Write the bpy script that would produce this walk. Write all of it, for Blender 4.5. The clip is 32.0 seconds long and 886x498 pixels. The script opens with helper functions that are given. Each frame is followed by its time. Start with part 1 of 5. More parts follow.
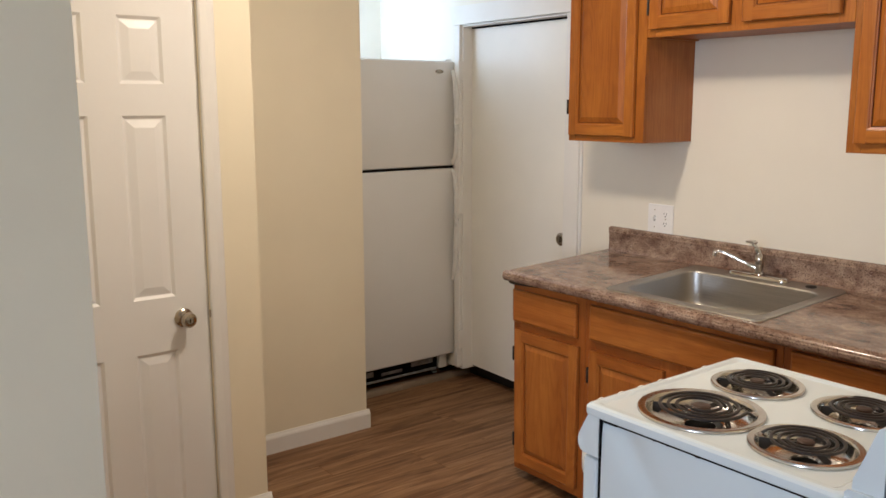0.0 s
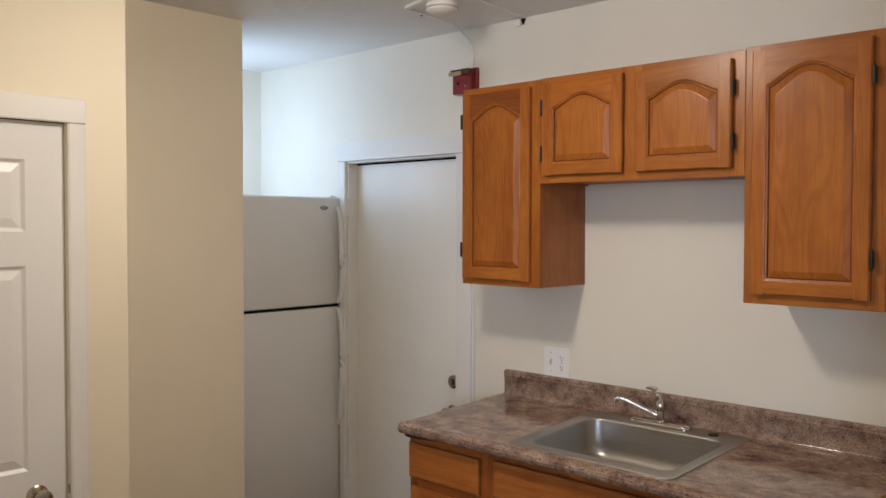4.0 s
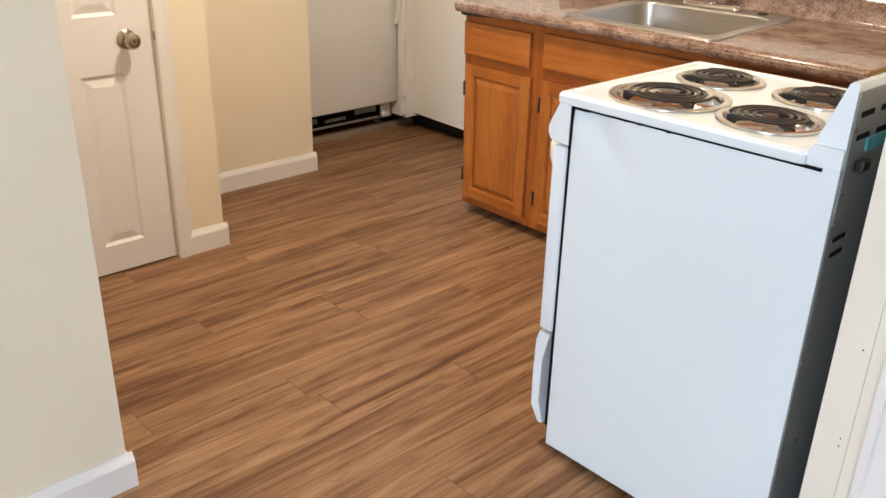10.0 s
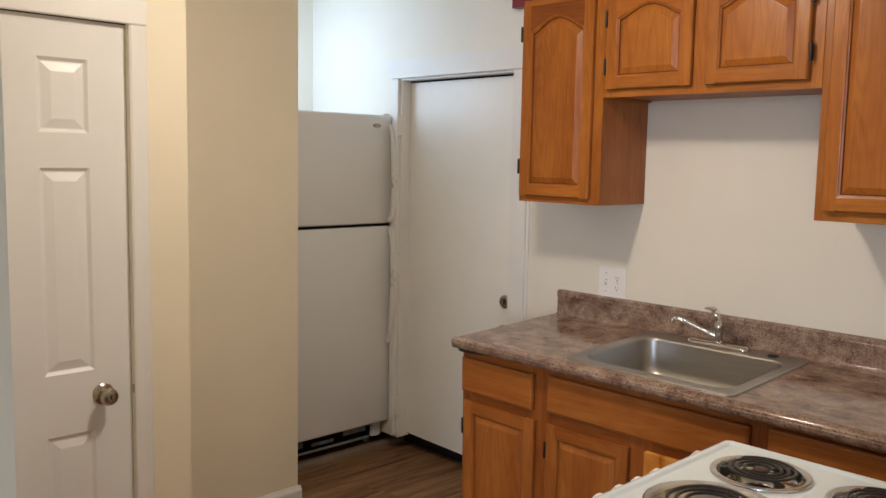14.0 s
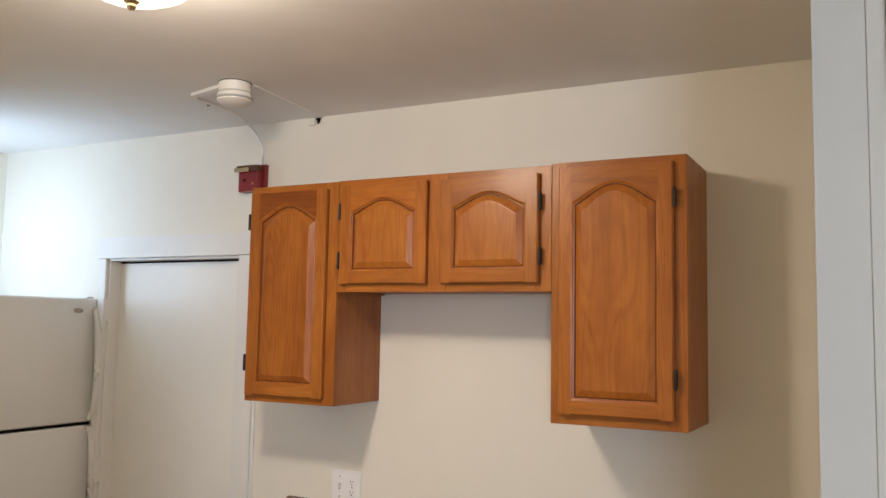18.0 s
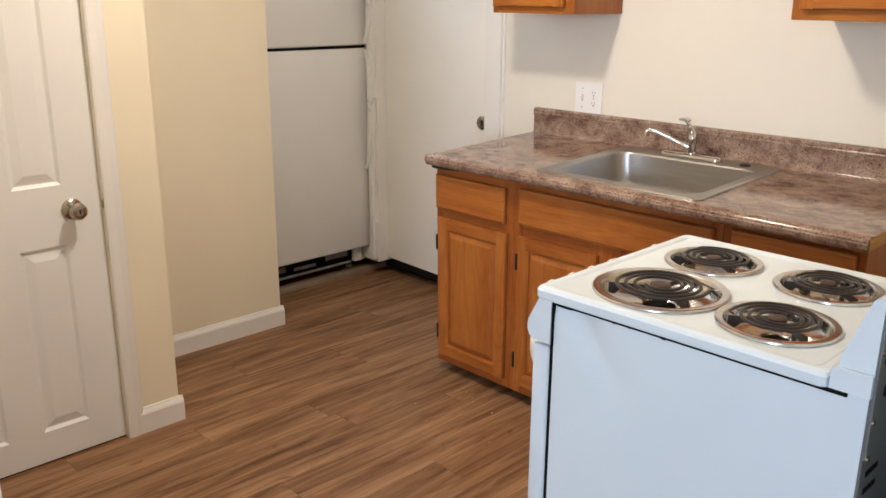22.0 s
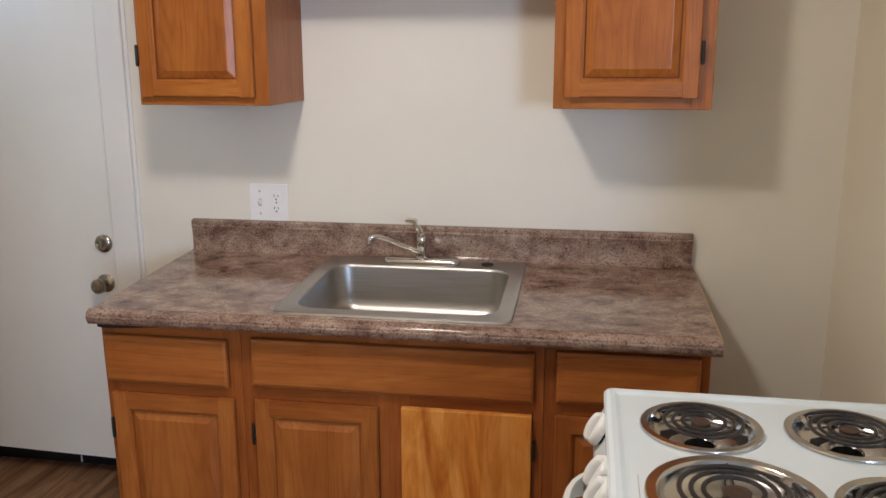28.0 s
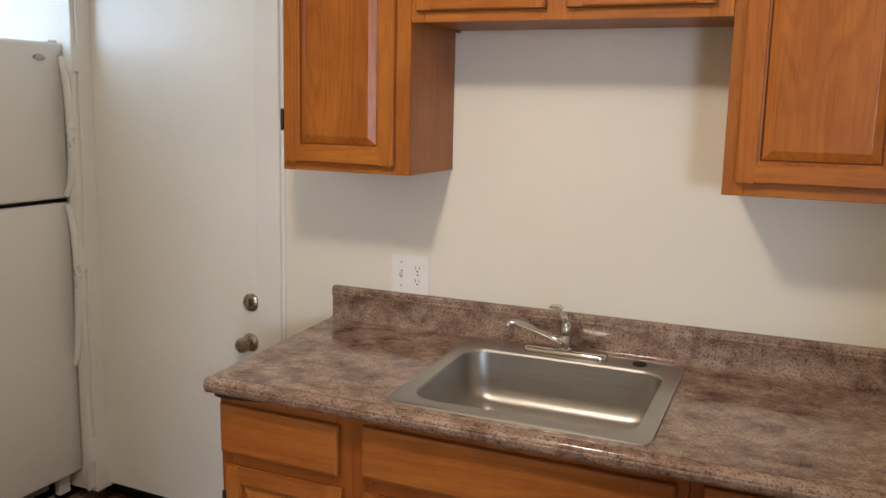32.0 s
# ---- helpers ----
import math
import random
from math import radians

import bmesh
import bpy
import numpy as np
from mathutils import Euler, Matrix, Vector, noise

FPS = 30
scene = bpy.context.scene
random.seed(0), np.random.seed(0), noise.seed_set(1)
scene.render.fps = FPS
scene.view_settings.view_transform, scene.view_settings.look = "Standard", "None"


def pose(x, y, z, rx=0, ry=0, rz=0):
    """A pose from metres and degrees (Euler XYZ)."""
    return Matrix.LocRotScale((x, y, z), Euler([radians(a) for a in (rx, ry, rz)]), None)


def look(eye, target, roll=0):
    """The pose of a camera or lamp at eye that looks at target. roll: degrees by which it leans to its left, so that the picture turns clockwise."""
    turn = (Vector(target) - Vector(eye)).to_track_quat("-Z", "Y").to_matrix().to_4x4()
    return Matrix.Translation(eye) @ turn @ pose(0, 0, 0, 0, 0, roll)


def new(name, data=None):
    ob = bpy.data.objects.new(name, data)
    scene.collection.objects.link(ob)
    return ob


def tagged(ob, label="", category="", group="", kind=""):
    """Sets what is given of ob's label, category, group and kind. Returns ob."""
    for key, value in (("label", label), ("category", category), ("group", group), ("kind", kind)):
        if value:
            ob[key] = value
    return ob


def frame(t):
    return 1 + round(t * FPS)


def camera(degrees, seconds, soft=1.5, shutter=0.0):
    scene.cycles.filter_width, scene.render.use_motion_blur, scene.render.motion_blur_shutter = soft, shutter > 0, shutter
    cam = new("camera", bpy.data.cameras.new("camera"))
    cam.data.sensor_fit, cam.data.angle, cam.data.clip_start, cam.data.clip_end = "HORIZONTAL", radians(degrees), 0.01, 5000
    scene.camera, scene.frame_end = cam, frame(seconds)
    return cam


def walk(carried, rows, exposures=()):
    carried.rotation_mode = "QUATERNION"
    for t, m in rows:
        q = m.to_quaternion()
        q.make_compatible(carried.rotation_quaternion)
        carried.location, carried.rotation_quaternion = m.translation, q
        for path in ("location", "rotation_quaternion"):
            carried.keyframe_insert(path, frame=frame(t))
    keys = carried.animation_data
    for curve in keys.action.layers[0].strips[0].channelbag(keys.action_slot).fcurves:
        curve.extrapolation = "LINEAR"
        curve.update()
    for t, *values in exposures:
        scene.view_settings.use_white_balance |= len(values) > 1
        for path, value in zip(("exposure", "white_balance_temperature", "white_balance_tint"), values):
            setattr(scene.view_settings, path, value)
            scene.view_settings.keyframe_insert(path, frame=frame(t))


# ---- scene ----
cam = camera(55.0, 32.0)
PATH = [
    (0, (2.528, -2.925, 1.557), (0.968, -1.718, 1.224), -0.1),
    (0.5, (2.516, -2.906, 1.576), (0.939, -1.705, 1.316), -0.2),
    (1, (2.508, -2.884, 1.591), (0.914, -1.698, 1.368), -0.2),
    (1.5, (2.494, -2.87, 1.618), (0.885, -1.693, 1.453), -0.4),
    (2, (2.461, -2.866, 1.63), (0.837, -1.703, 1.539), -0.3),
    (2.5, (2.411, -2.871, 1.647), (0.793, -1.698, 1.579), -0.1),
    (3, (2.378, -2.881, 1.652), (0.875, -1.563, 1.586), -0.0),
    (3.5, (2.345, -2.878, 1.65), (0.935, -1.462, 1.579), 0.3),
    (5.5, (2.331, -2.909, 1.69), (0.992, -1.424, 1.645), -0.2),
    (6, (2.373, -2.923, 1.659), (1.046, -1.428, 1.617), -0.1),
    (6.5, (2.43, -2.951, 1.624), (1.103, -1.456, 1.546), -0.1),
    (7, (2.453, -2.987, 1.574), (1.133, -1.507, 1.314), 0.5),
    (7.5, (2.473, -2.998, 1.517), (1.135, -1.57, 1.108), 0.5),
    (8, (2.482, -3.016, 1.455), (1.143, -1.642, 0.893), 1.5),
    (8.5, (2.498, -3.042, 1.4), (1.142, -1.735, 0.725), 0.8),
    (9, (2.511, -3.058, 1.373), (1.158, -1.785, 0.632), 1.0),
    (9.5, (2.518, -3.059, 1.353), (1.191, -1.801, 0.542), 1.3),
    (10, (2.508, -3.052, 1.359), (1.175, -1.8, 0.549), 1.4),
    (10.5, (2.488, -3.039, 1.387), (1.158, -1.788, 0.571), 1.2),
    (11, (2.461, -3.021, 1.415), (1.129, -1.768, 0.606), 1.4),
    (11.5, (2.432, -3.014, 1.439), (1.065, -1.726, 0.75), 1.5),
    (12, (2.404, -2.998, 1.466), (1.017, -1.686, 0.871), 1.4),
    (12.5, (2.393, -2.976, 1.499), (0.978, -1.643, 1.031), 1.2),
    (13, (2.356, -2.949, 1.532), (0.924, -1.6, 1.174), 0.9),
    (13.5, (2.294, -2.932, 1.553), (0.854, -1.572, 1.273), 0.8),
    (15.5, (2.239, -2.802, 1.657), (0.914, -1.303, 1.662), 1.0),
    (16, (2.181, -2.778, 1.685), (0.963, -1.192, 1.745), 1.0),
    (16.5, (2.104, -2.776, 1.708), (1.028, -1.091, 1.778), 0.5),
    (17, (2.073, -2.771, 1.734), (1.131, -1.011, 1.866), 1.3),
    (17.5, (2.074, -2.765, 1.723), (1.148, -1.002, 1.908), 1.6),
    (18, (2.097, -2.768, 1.691), (1.176, -1.002, 1.874), 1.1),
    (18.5, (2.13, -2.757, 1.659), (1.205, -0.985, 1.732), 0.8),
    (19, (2.182, -2.753, 1.623), (1.229, -0.997, 1.53), 0.0),
    (19.5, (2.246, -2.758, 1.567), (1.186, -1.071, 1.389), 0.0),
    (20, (2.294, -2.775, 1.504), (1.165, -1.166, 1.134), 0.0),
    (20.5, (2.359, -2.863, 1.476), (1.087, -1.377, 1.057), 0.1),
    (21, (2.431, -2.913, 1.468), (1.096, -1.511, 0.963), 0.4),
    (21.5, (2.424, -2.897, 1.459), (1.056, -1.531, 0.944), 0.5),
    (22, (2.329, -2.846, 1.463), (0.959, -1.504, 0.898), 0.4),
    (22.5, (2.201, -2.743, 1.467), (0.846, -1.389, 0.893), 0.2),
    (23, (2.021, -2.661, 1.472), (0.897, -1.109, 0.899), 1.5),
    (23.5, (1.801, -2.606, 1.48), (0.954, -0.908, 0.848), 0.5),
    (24, (1.627, -2.561, 1.49), (0.882, -0.834, 0.809), -0.9),
    (24.5, (1.467, -2.566, 1.535), (0.869, -0.767, 0.896), -1.2),
    (25, (1.349, -2.626, 1.583), (0.892, -0.724, 1.17), -1.0),
    (25.5, (1.29, -2.642, 1.627), (0.901, -0.699, 1.356), 0.0),
    (27.5, (1.287, -2.625, 1.594), (0.945, -0.669, 1.361), -0.2),
    (28, (1.279, -2.624, 1.547), (0.956, -0.7, 1.105), -0.1),
    (28.5, (1.27, -2.634, 1.505), (0.919, -0.756, 0.912), -0.5),
    (29, (1.261, -2.639, 1.46), (0.913, -0.811, 0.729), -0.3),
    (29.5, (1.258, -2.646, 1.417), (0.936, -0.868, 0.559), 0.4),
    (30, (1.263, -2.645, 1.411), (0.965, -0.882, 0.514), 0.3),
    (30.5, (1.278, -2.618, 1.453), (0.941, -0.854, 0.572), -0.1),
    (31, (1.31, -2.563, 1.51), (0.932, -0.728, 0.812), -0.1),
    (31.5, (1.382, -2.455, 1.546), (0.891, -0.571, 1.088), 0.7),
    (32, (1.373, -2.341, 1.59), (0.595, -0.528, 1.264), 1.3),
]
walk(cam, [(t, look(eye, target, roll)) for t, eye, target, roll in PATH],
     exposures=[(0, -0.62, 6190, 14.6), (3, -1.02, 5890, 14.6), (6.5, -0.89, 5890, 14.6), (8, -0.26, 5990, 14.6), (9, 0.13, 6110, 14.6), (11, 0.18, 6540, 14.6), (12.5, -0.19, 6440, 14.6), (13.5, -0.68, 6240, 14.6), (16, -1.08, 5940, 14.6),
                (18.5, -0.68, 6190, 14.6), (20, -0.53, 6020, 14.6), (22, -0.17, 5990, 14.6), (23, -0.12, 6490, 14.6), (24, 0.25, 6180, 14.6), (24.5, -0.05, 6090, 14.6), (25.5, -0.6, 5890, 14.6), (28, -0.68, 5520, 14.6), (29, -0.10, 5420, 14.6), (30, -0.02, 5750, 14.6), (31, -0.03, 6200, 14.6), (31.5, -0.2, 6280, 14.6), (32, -0.72, 6090, 14.6)])


# ---------- world and light ----------
world = bpy.data.worlds.new("world")
scene.world = world
world.use_nodes = True
sky = world.node_tree.nodes.new("ShaderNodeTexSky")
sky.sky_type, sky.sun_disc = "NISHITA", False
sky.sun_elevation, sky.sun_rotation = radians(38), radians(200)
world.node_tree.links.new(sky.outputs[0], world.node_tree.nodes["Background"].inputs[0])
world.node_tree.nodes["Background"].inputs[1].default_value = 0.1

LAMP = (0.63, -1.47)


def area(name, m, w, h, power, colour):
    d = bpy.data.lights.new(name, "AREA")
    d.shape, d.size, d.size_y, d.energy, d.color = "RECTANGLE", w, h, power, colour
    ob = new(name, d)
    ob.matrix_world = m
    return ob


# daylight in the two window openings, and the bulb inside the ceiling lamp
area("living_room_daylight", look((4.0, -7.56, 1.6), (1.0, -0.2, 1.2)), 0.84, 1.4, 195, (0.68, 0.82, 1.0))
area("alcove_daylight", look((-1.52, -0.74, 1.98), (-1.5, 0, 2.05)), 0.42, 0.62, 13, (0.62, 0.80, 1.0))
bulb = bpy.data.lights.new("ceiling_bulb", "POINT")
bulb.energy, bulb.color, bulb.shadow_soft_size = 36, (1.0, 0.842, 0.635), 0.08
new("ceiling_bulb", bulb).location = (LAMP[0], LAMP[1], 2.45)
# extra disk below the dome, added to throw more of the lamp's light downwards
glow = area("ceiling_lamp_glow", look((LAMP[0], LAMP[1], 2.372), (LAMP[0], LAMP[1] + 0.0001, 0)), 0.2, 0.2, 19, (1.0, 0.842, 0.635))
glow.data.shape = "DISK"


# ---------- materials ----------
def nodes_of(name):
    m = bpy.data.materials.new(name)
    m.use_nodes = True
    t = m.node_tree
    return m, t.nodes, t.links, t.nodes["Principled BSDF"]


def ramp(n, stops):
    r = n.new("ShaderNodeValToRGB")
    e = r.color_ramp.elements
    while len(e) < len(stops):
        e.new(0.5)
    for i, (p, c) in enumerate(stops):
        e[i].position, e[i].color = p, (*c, 1)
    return r


def noise_tex(n, l, vec, scale, detail=6, rough=0.6, distort=0.0):
    t = n.new("ShaderNodeTexNoise")
    t.inputs["Scale"].default_value = scale
    t.inputs["Detail"].default_value = detail
    t.inputs["Roughness"].default_value = rough
    t.inputs["Distortion"].default_value = distort
    l.new(vec, t.inputs["Vector"])
    return t


def stretched(n, l, scale, shuffle=0.0):
    """World position stretched along an axis; shuffle moves it by the object's own random number."""
    g = n.new("ShaderNodeNewGeometry")
    m = n.new("ShaderNodeMapping")
    m.inputs["Scale"].default_value = scale
    l.new(g.outputs["Position"], m.inputs["Vector"])
    if shuffle:
        info = n.new("ShaderNodeObjectInfo")
        mul = n.new("ShaderNodeMath")
        mul.operation = "MULTIPLY"
        mul.inputs[1].default_value = shuffle
        l.new(info.outputs["Random"], mul.inputs[0])
        comb = n.new("ShaderNodeCombineXYZ")
        for k in range(3):
            l.new(mul.outputs[0], comb.inputs[k])
        l.new(comb.outputs[0], m.inputs["Location"])
    return m.outputs["Vector"]


def bump_of(n, l, height, b, strength, distance):
    bp = n.new("ShaderNodeBump")
    bp.inputs["Strength"].default_value = strength
    bp.inputs["Distance"].default_value = distance
    l.new(height, bp.inputs["Height"])
    l.new(bp.outputs[0], b.inputs["Normal"])


def mix_rgb(n, l, fac, a, b, mode="MIX"):
    m = n.new("ShaderNodeMix")
    m.data_type, m.blend_type = "RGBA", mode
    for src, k in ((fac, 0), (a, 6), (b, 7)):
        if hasattr(src, "links"):
            l.new(src, m.inputs[k])
        else:
            m.inputs[k].default_value = src
    return m.outputs[2]


def paint(name, colour, rough, grain=90, bump=0.15, mottled=0.05, scuff=None):
    m, n, l, b = nodes_of(name)
    pos = stretched(n, l, (1, 1, 1))
    big = noise_tex(n, l, pos, 1.7, 4, 0.55)
    dark = tuple(c * (1 - mottled * 1.5) for c in colour)
    lite = tuple(min(1, c * (1 + mottled)) for c in colour)
    r = ramp(n, [(0.3, dark), (0.7, lite)])
    l.new(big.outputs["Fac"], r.inputs["Fac"])
    out = r.outputs["Color"]
    if scuff:
        s = noise_tex(n, l, pos, 14, 8, 0.75, 0.4)
        sr = ramp(n, [(0.66, (0, 0, 0)), (0.74, (1, 1, 1))])
        l.new(s.outputs["Fac"], sr.inputs["Fac"])
        out = mix_rgb(n, l, sr.outputs["Color"], out, (*scuff, 1))
    l.new(out, b.inputs["Base Color"])
    fine = noise_tex(n, l, pos, grain, 3, 0.6)
    bump_of(n, l, fine.outputs["Fac"], b, bump, 0.002)
    rr = n.new("ShaderNodeMapRange")
    rr.inputs["To Min"].default_value, rr.inputs["To Max"].default_value = max(0.02, rough - 0.06), rough + 0.06
    l.new(big.outputs["Fac"], rr.inputs["Value"])
    l.new(rr.outputs[0], b.inputs["Roughness"])
    return m


def plain(name, colour, rough, metal=0.0, vary=0.06):
    m, n, l, b = nodes_of(name)
    pos = stretched(n, l, (1, 1, 1), 7)
    t = noise_tex(n, l, pos, 25, 5, 0.6)
    r = ramp(n, [(0.3, tuple(c * (1 - vary) for c in colour)), (0.7, tuple(min(1, c * (1 + vary)) for c in colour))])
    l.new(t.outputs["Fac"], r.inputs["Fac"])
    l.new(r.outputs["Color"], b.inputs["Base Color"])
    b.inputs["Metallic"].default_value, b.inputs["Roughness"].default_value = metal, rough
    return m


def contour(n, l, vec, freq, dark, width=0.75, spread=0.9):
    """Nested growth-ring lines: level curves of a smooth stretched noise."""
    t = noise_tex(n, l, vec, 1.0, 1.5, 0.45, 0.35)
    k = n.new("ShaderNodeMath")
    k.operation, k.inputs[1].default_value = "MULTIPLY", freq
    l.new(t.outputs["Fac"], k.inputs[0])
    w = n.new("ShaderNodeMath")
    w.operation = "SINE"
    l.new(k.outputs[0], w.inputs[0])
    r = n.new("ShaderNodeMapRange")
    r.inputs["From Min"].default_value = -1
    r.inputs["From Max"].default_value = spread
    l.new(w.outputs[0], r.inputs["Value"])
    c = ramp(n, [(0.0, dark), (width, (1, 1, 1))])
    l.new(r.outputs[0], c.inputs["Fac"])
    return c.outputs["Color"]


def wood(name, axis, light, mid, dark, rough=0.32, fine=1.0, vary=0.2, flame=1.0, lines=0.42, along=0.9, rings=0.26):
    """Stained wood with its grain along one axis (0, 1 or 2)."""
    m, n, l, b = nodes_of(name)
    sc = [7 * fine] * 3
    sc[axis] = along
    figure = noise_tex(n, l, stretched(n, l, sc, 9), 1.0, 3, 0.5, 0.9 * flame)
    s2 = [60 * fine] * 3
    s2[axis] = 2.2
    grain = noise_tex(n, l, stretched(n, l, s2, 5), 1.0, 4, 0.6, 0.8)
    s3 = [260 * fine] * 3
    s3[axis] = 9
    pores = noise_tex(n, l, stretched(n, l, s3, 3), 1.0, 2, 0.6)
    r = ramp(n, [(0.24, dark), (0.5, mid), (0.76, light)])
    l.new(figure.outputs["Fac"], r.inputs["Fac"])
    gr = ramp(n, [(0.34, (0.62, 0.56, 0.50)), (0.56, (1, 1, 1))])
    l.new(grain.outputs["Fac"], gr.inputs["Fac"])
    c = mix_rgb(n, l, lines, r.outputs["Color"], gr.outputs["Color"], "MULTIPLY")
    pr = ramp(n, [(0.36, (0.6, 0.55, 0.5)), (0.46, (1, 1, 1))])
    l.new(pores.outputs["Fac"], pr.inputs["Fac"])
    c = mix_rgb(n, l, 0.36, c, pr.outputs["Color"], "MULTIPLY")
    s4 = [8.0 * fine] * 3
    s4[axis] = 0.95 * along
    c = mix_rgb(n, l, rings, c, contour(n, l, stretched(n, l, s4, 17), 120, (0.66, 0.56, 0.48), 0.55), "MULTIPLY")
    blotch = noise_tex(n, l, stretched(n, l, (1, 1, 1), 11), 7, 3, 0.55, 0.6)
    br = ramp(n, [(0.32, (0.80, 0.72, 0.66)), (0.62, (1, 1, 1))])
    l.new(blotch.outputs["Fac"], br.inputs["Fac"])
    c = mix_rgb(n, l, 0.6, c, br.outputs["Color"], "MULTIPLY")
    info = n.new("ShaderNodeObjectInfo")
    hv = n.new("ShaderNodeHueSaturation")
    mr = n.new("ShaderNodeMapRange")
    mr.inputs["To Min"].default_value, mr.inputs["To Max"].default_value = 1 - vary / 2, 1 + vary / 2
    l.new(info.outputs["Random"], mr.inputs["Value"])
    l.new(mr.outputs[0], hv.inputs["Value"])
    l.new(c, hv.inputs["Color"])
    l.new(hv.outputs[0], b.inputs["Base Color"])
    b.inputs["Roughness"].default_value = rough
    b.inputs["Coat Weight"].default_value, b.inputs["Coat Roughness"].default_value = 0.08, 0.2
    b.inputs["Specular IOR Level"].default_value = 0.27
    bump_of(n, l, pores.outputs["Fac"], b, 0.08, 0.001)
    return m


OAK = ((0.480, 0.176, 0.028), (0.412, 0.137, 0.020), (0.305, 0.090, 0.013))
oak_up = wood("stained_oak_upright", 2, *OAK, lines=0.28, rings=0.34)
oak_across = wood("stained_oak_across", 0, *OAK)
# oak tones for the base cabinets; the red ones carry warm light in their colour
RED_OAK = ((0.41, 0.134, 0.027), (0.345, 0.104, 0.020), (0.265, 0.072, 0.013))
PALE_OAK = ((0.47, 0.172, 0.034), (0.40, 0.134, 0.026), (0.31, 0.092, 0.016))
red_up = wood("redder_oak_upright", 2, *RED_OAK)
red_across = wood("redder_oak_across", 0, *RED_OAK)
pale_up = wood("paler_oak_upright", 2, *PALE_OAK, vary=0.1, lines=0.28, rings=0.32)
pale_across = wood("paler_oak_across", 0, *PALE_OAK, vary=0.1)
oak_side = wood("oak_veneer_side", 2, (0.42, 0.158, 0.042), (0.365, 0.128, 0.032), (0.30, 0.096, 0.023), 0.42, 1.3, 0.1)
oak_dark = wood("darker_oak_across", 0, (0.33, 0.105, 0.020), (0.275, 0.080, 0.014), (0.215, 0.058, 0.010), 0.32)


def make_plywood():
    """Rotary-cut face veneer: wide wavering flames along the height, thin dark lines between them."""
    m, n, l, b = nodes_of("varnished_plywood")
    figure = noise_tex(n, l, stretched(n, l, (11, 11, 2.0), 7), 1.0, 5, 0.62, 1.6)
    r = ramp(n, [(0.34, (0.50, 0.150, 0.018)), (0.45, (0.66, 0.240, 0.034)), (0.54, (0.76, 0.320, 0.058)), (0.66, (0.86, 0.430, 0.100))])
    l.new(figure.outputs["Fac"], r.inputs["Fac"])
    c = mix_rgb(n, l, 0.34, r.outputs["Color"], contour(n, l, stretched(n, l, (6.0, 6.0, 1.0), 13), 34, (0.62, 0.50, 0.40), 0.6), "MULTIPLY")
    fine = noise_tex(n, l, stretched(n, l, (210, 210, 7), 3), 1.0, 3, 0.6)
    fr = ramp(n, [(0.34, (0.72, 0.66, 0.58)), (0.5, (1, 1, 1))])
    l.new(fine.outputs["Fac"], fr.inputs["Fac"])
    c = mix_rgb(n, l, 0.4, c, fr.outputs["Color"], "MULTIPLY")
    l.new(c, b.inputs["Base Color"])
    b.inputs["Roughness"].default_value = 0.3
    b.inputs["Specular IOR Level"].default_value = 0.3
    bump_of(n, l, fine.outputs["Fac"], b, 0.06, 0.001)
    return m


plywood = make_plywood()
# dark tone for grooves and door edges: stain and shade in one colour
stain_shade = wood("dark_stain_and_shade", 2, (0.20, 0.058, 0.012), (0.155, 0.043, 0.009), (0.115, 0.031, 0.007), 0.35)
# near-black: the shade inside and under the cabinets is put into this colour
inside_dark = plain("shade_dark_board", (0.022, 0.015, 0.011), 0.9)
raw_edge = wood("raw_board_edge", 1, (0.62, 0.40, 0.16), (0.52, 0.30, 0.10), (0.40, 0.2, 0.06), 0.7, 1.0, 0.0)

# two tones of the wall paint: whiter daylight and yellower lamp light put into colour
wall_paint = paint("off_white_wall_paint", (0.795, 0.752, 0.648), 0.55, 120, 0.12, 0.03)
lit_cream_paint = paint("lit_cream_wall_paint", (0.83, 0.765, 0.60), 0.55, 120, 0.12, 0.03)
trim_paint = paint("white_trim_paint", (0.80, 0.795, 0.77), 0.32, 60, 0.12, 0.03)
old_paint = paint("chipped_white_paint", (0.78, 0.76, 0.71), 0.4, 50, 0.3, 0.05, (0.42, 0.36, 0.28))
flush_paint = paint("old_white_door_paint", (0.81, 0.78, 0.70), 0.36, 60, 0.14, 0.035)
door_paint = paint("white_door_paint", (0.79, 0.79, 0.785), 0.34, 70, 0.1, 0.03)


def make_ceiling_paint():
    m, n, l, b = nodes_of("swirled_ceiling_plaster")
    pos = stretched(n, l, (1, 1, 1))
    big = noise_tex(n, l, pos, 1.3, 4, 0.6)
    r = ramp(n, [(0.3, (0.74, 0.725, 0.70)), (0.7, (0.81, 0.795, 0.77))])
    l.new(big.outputs["Fac"], r.inputs["Fac"])
    l.new(r.outputs["Color"], b.inputs["Base Color"])
    w = n.new("ShaderNodeTexWave")
    w.wave_type, w.rings_direction = "RINGS", "Z"
    w.inputs["Scale"].default_value, w.inputs["Distortion"].default_value = 9, 9
    w.inputs["Detail"].default_value, w.inputs["Detail Scale"].default_value = 3, 1.2
    l.new(pos, w.inputs["Vector"])
    bump_of(n, l, w.outputs["Fac"], b, 0.05, 0.003)
    b.inputs["Roughness"].default_value = 0.6
    return m


ceiling_paint = make_ceiling_paint()


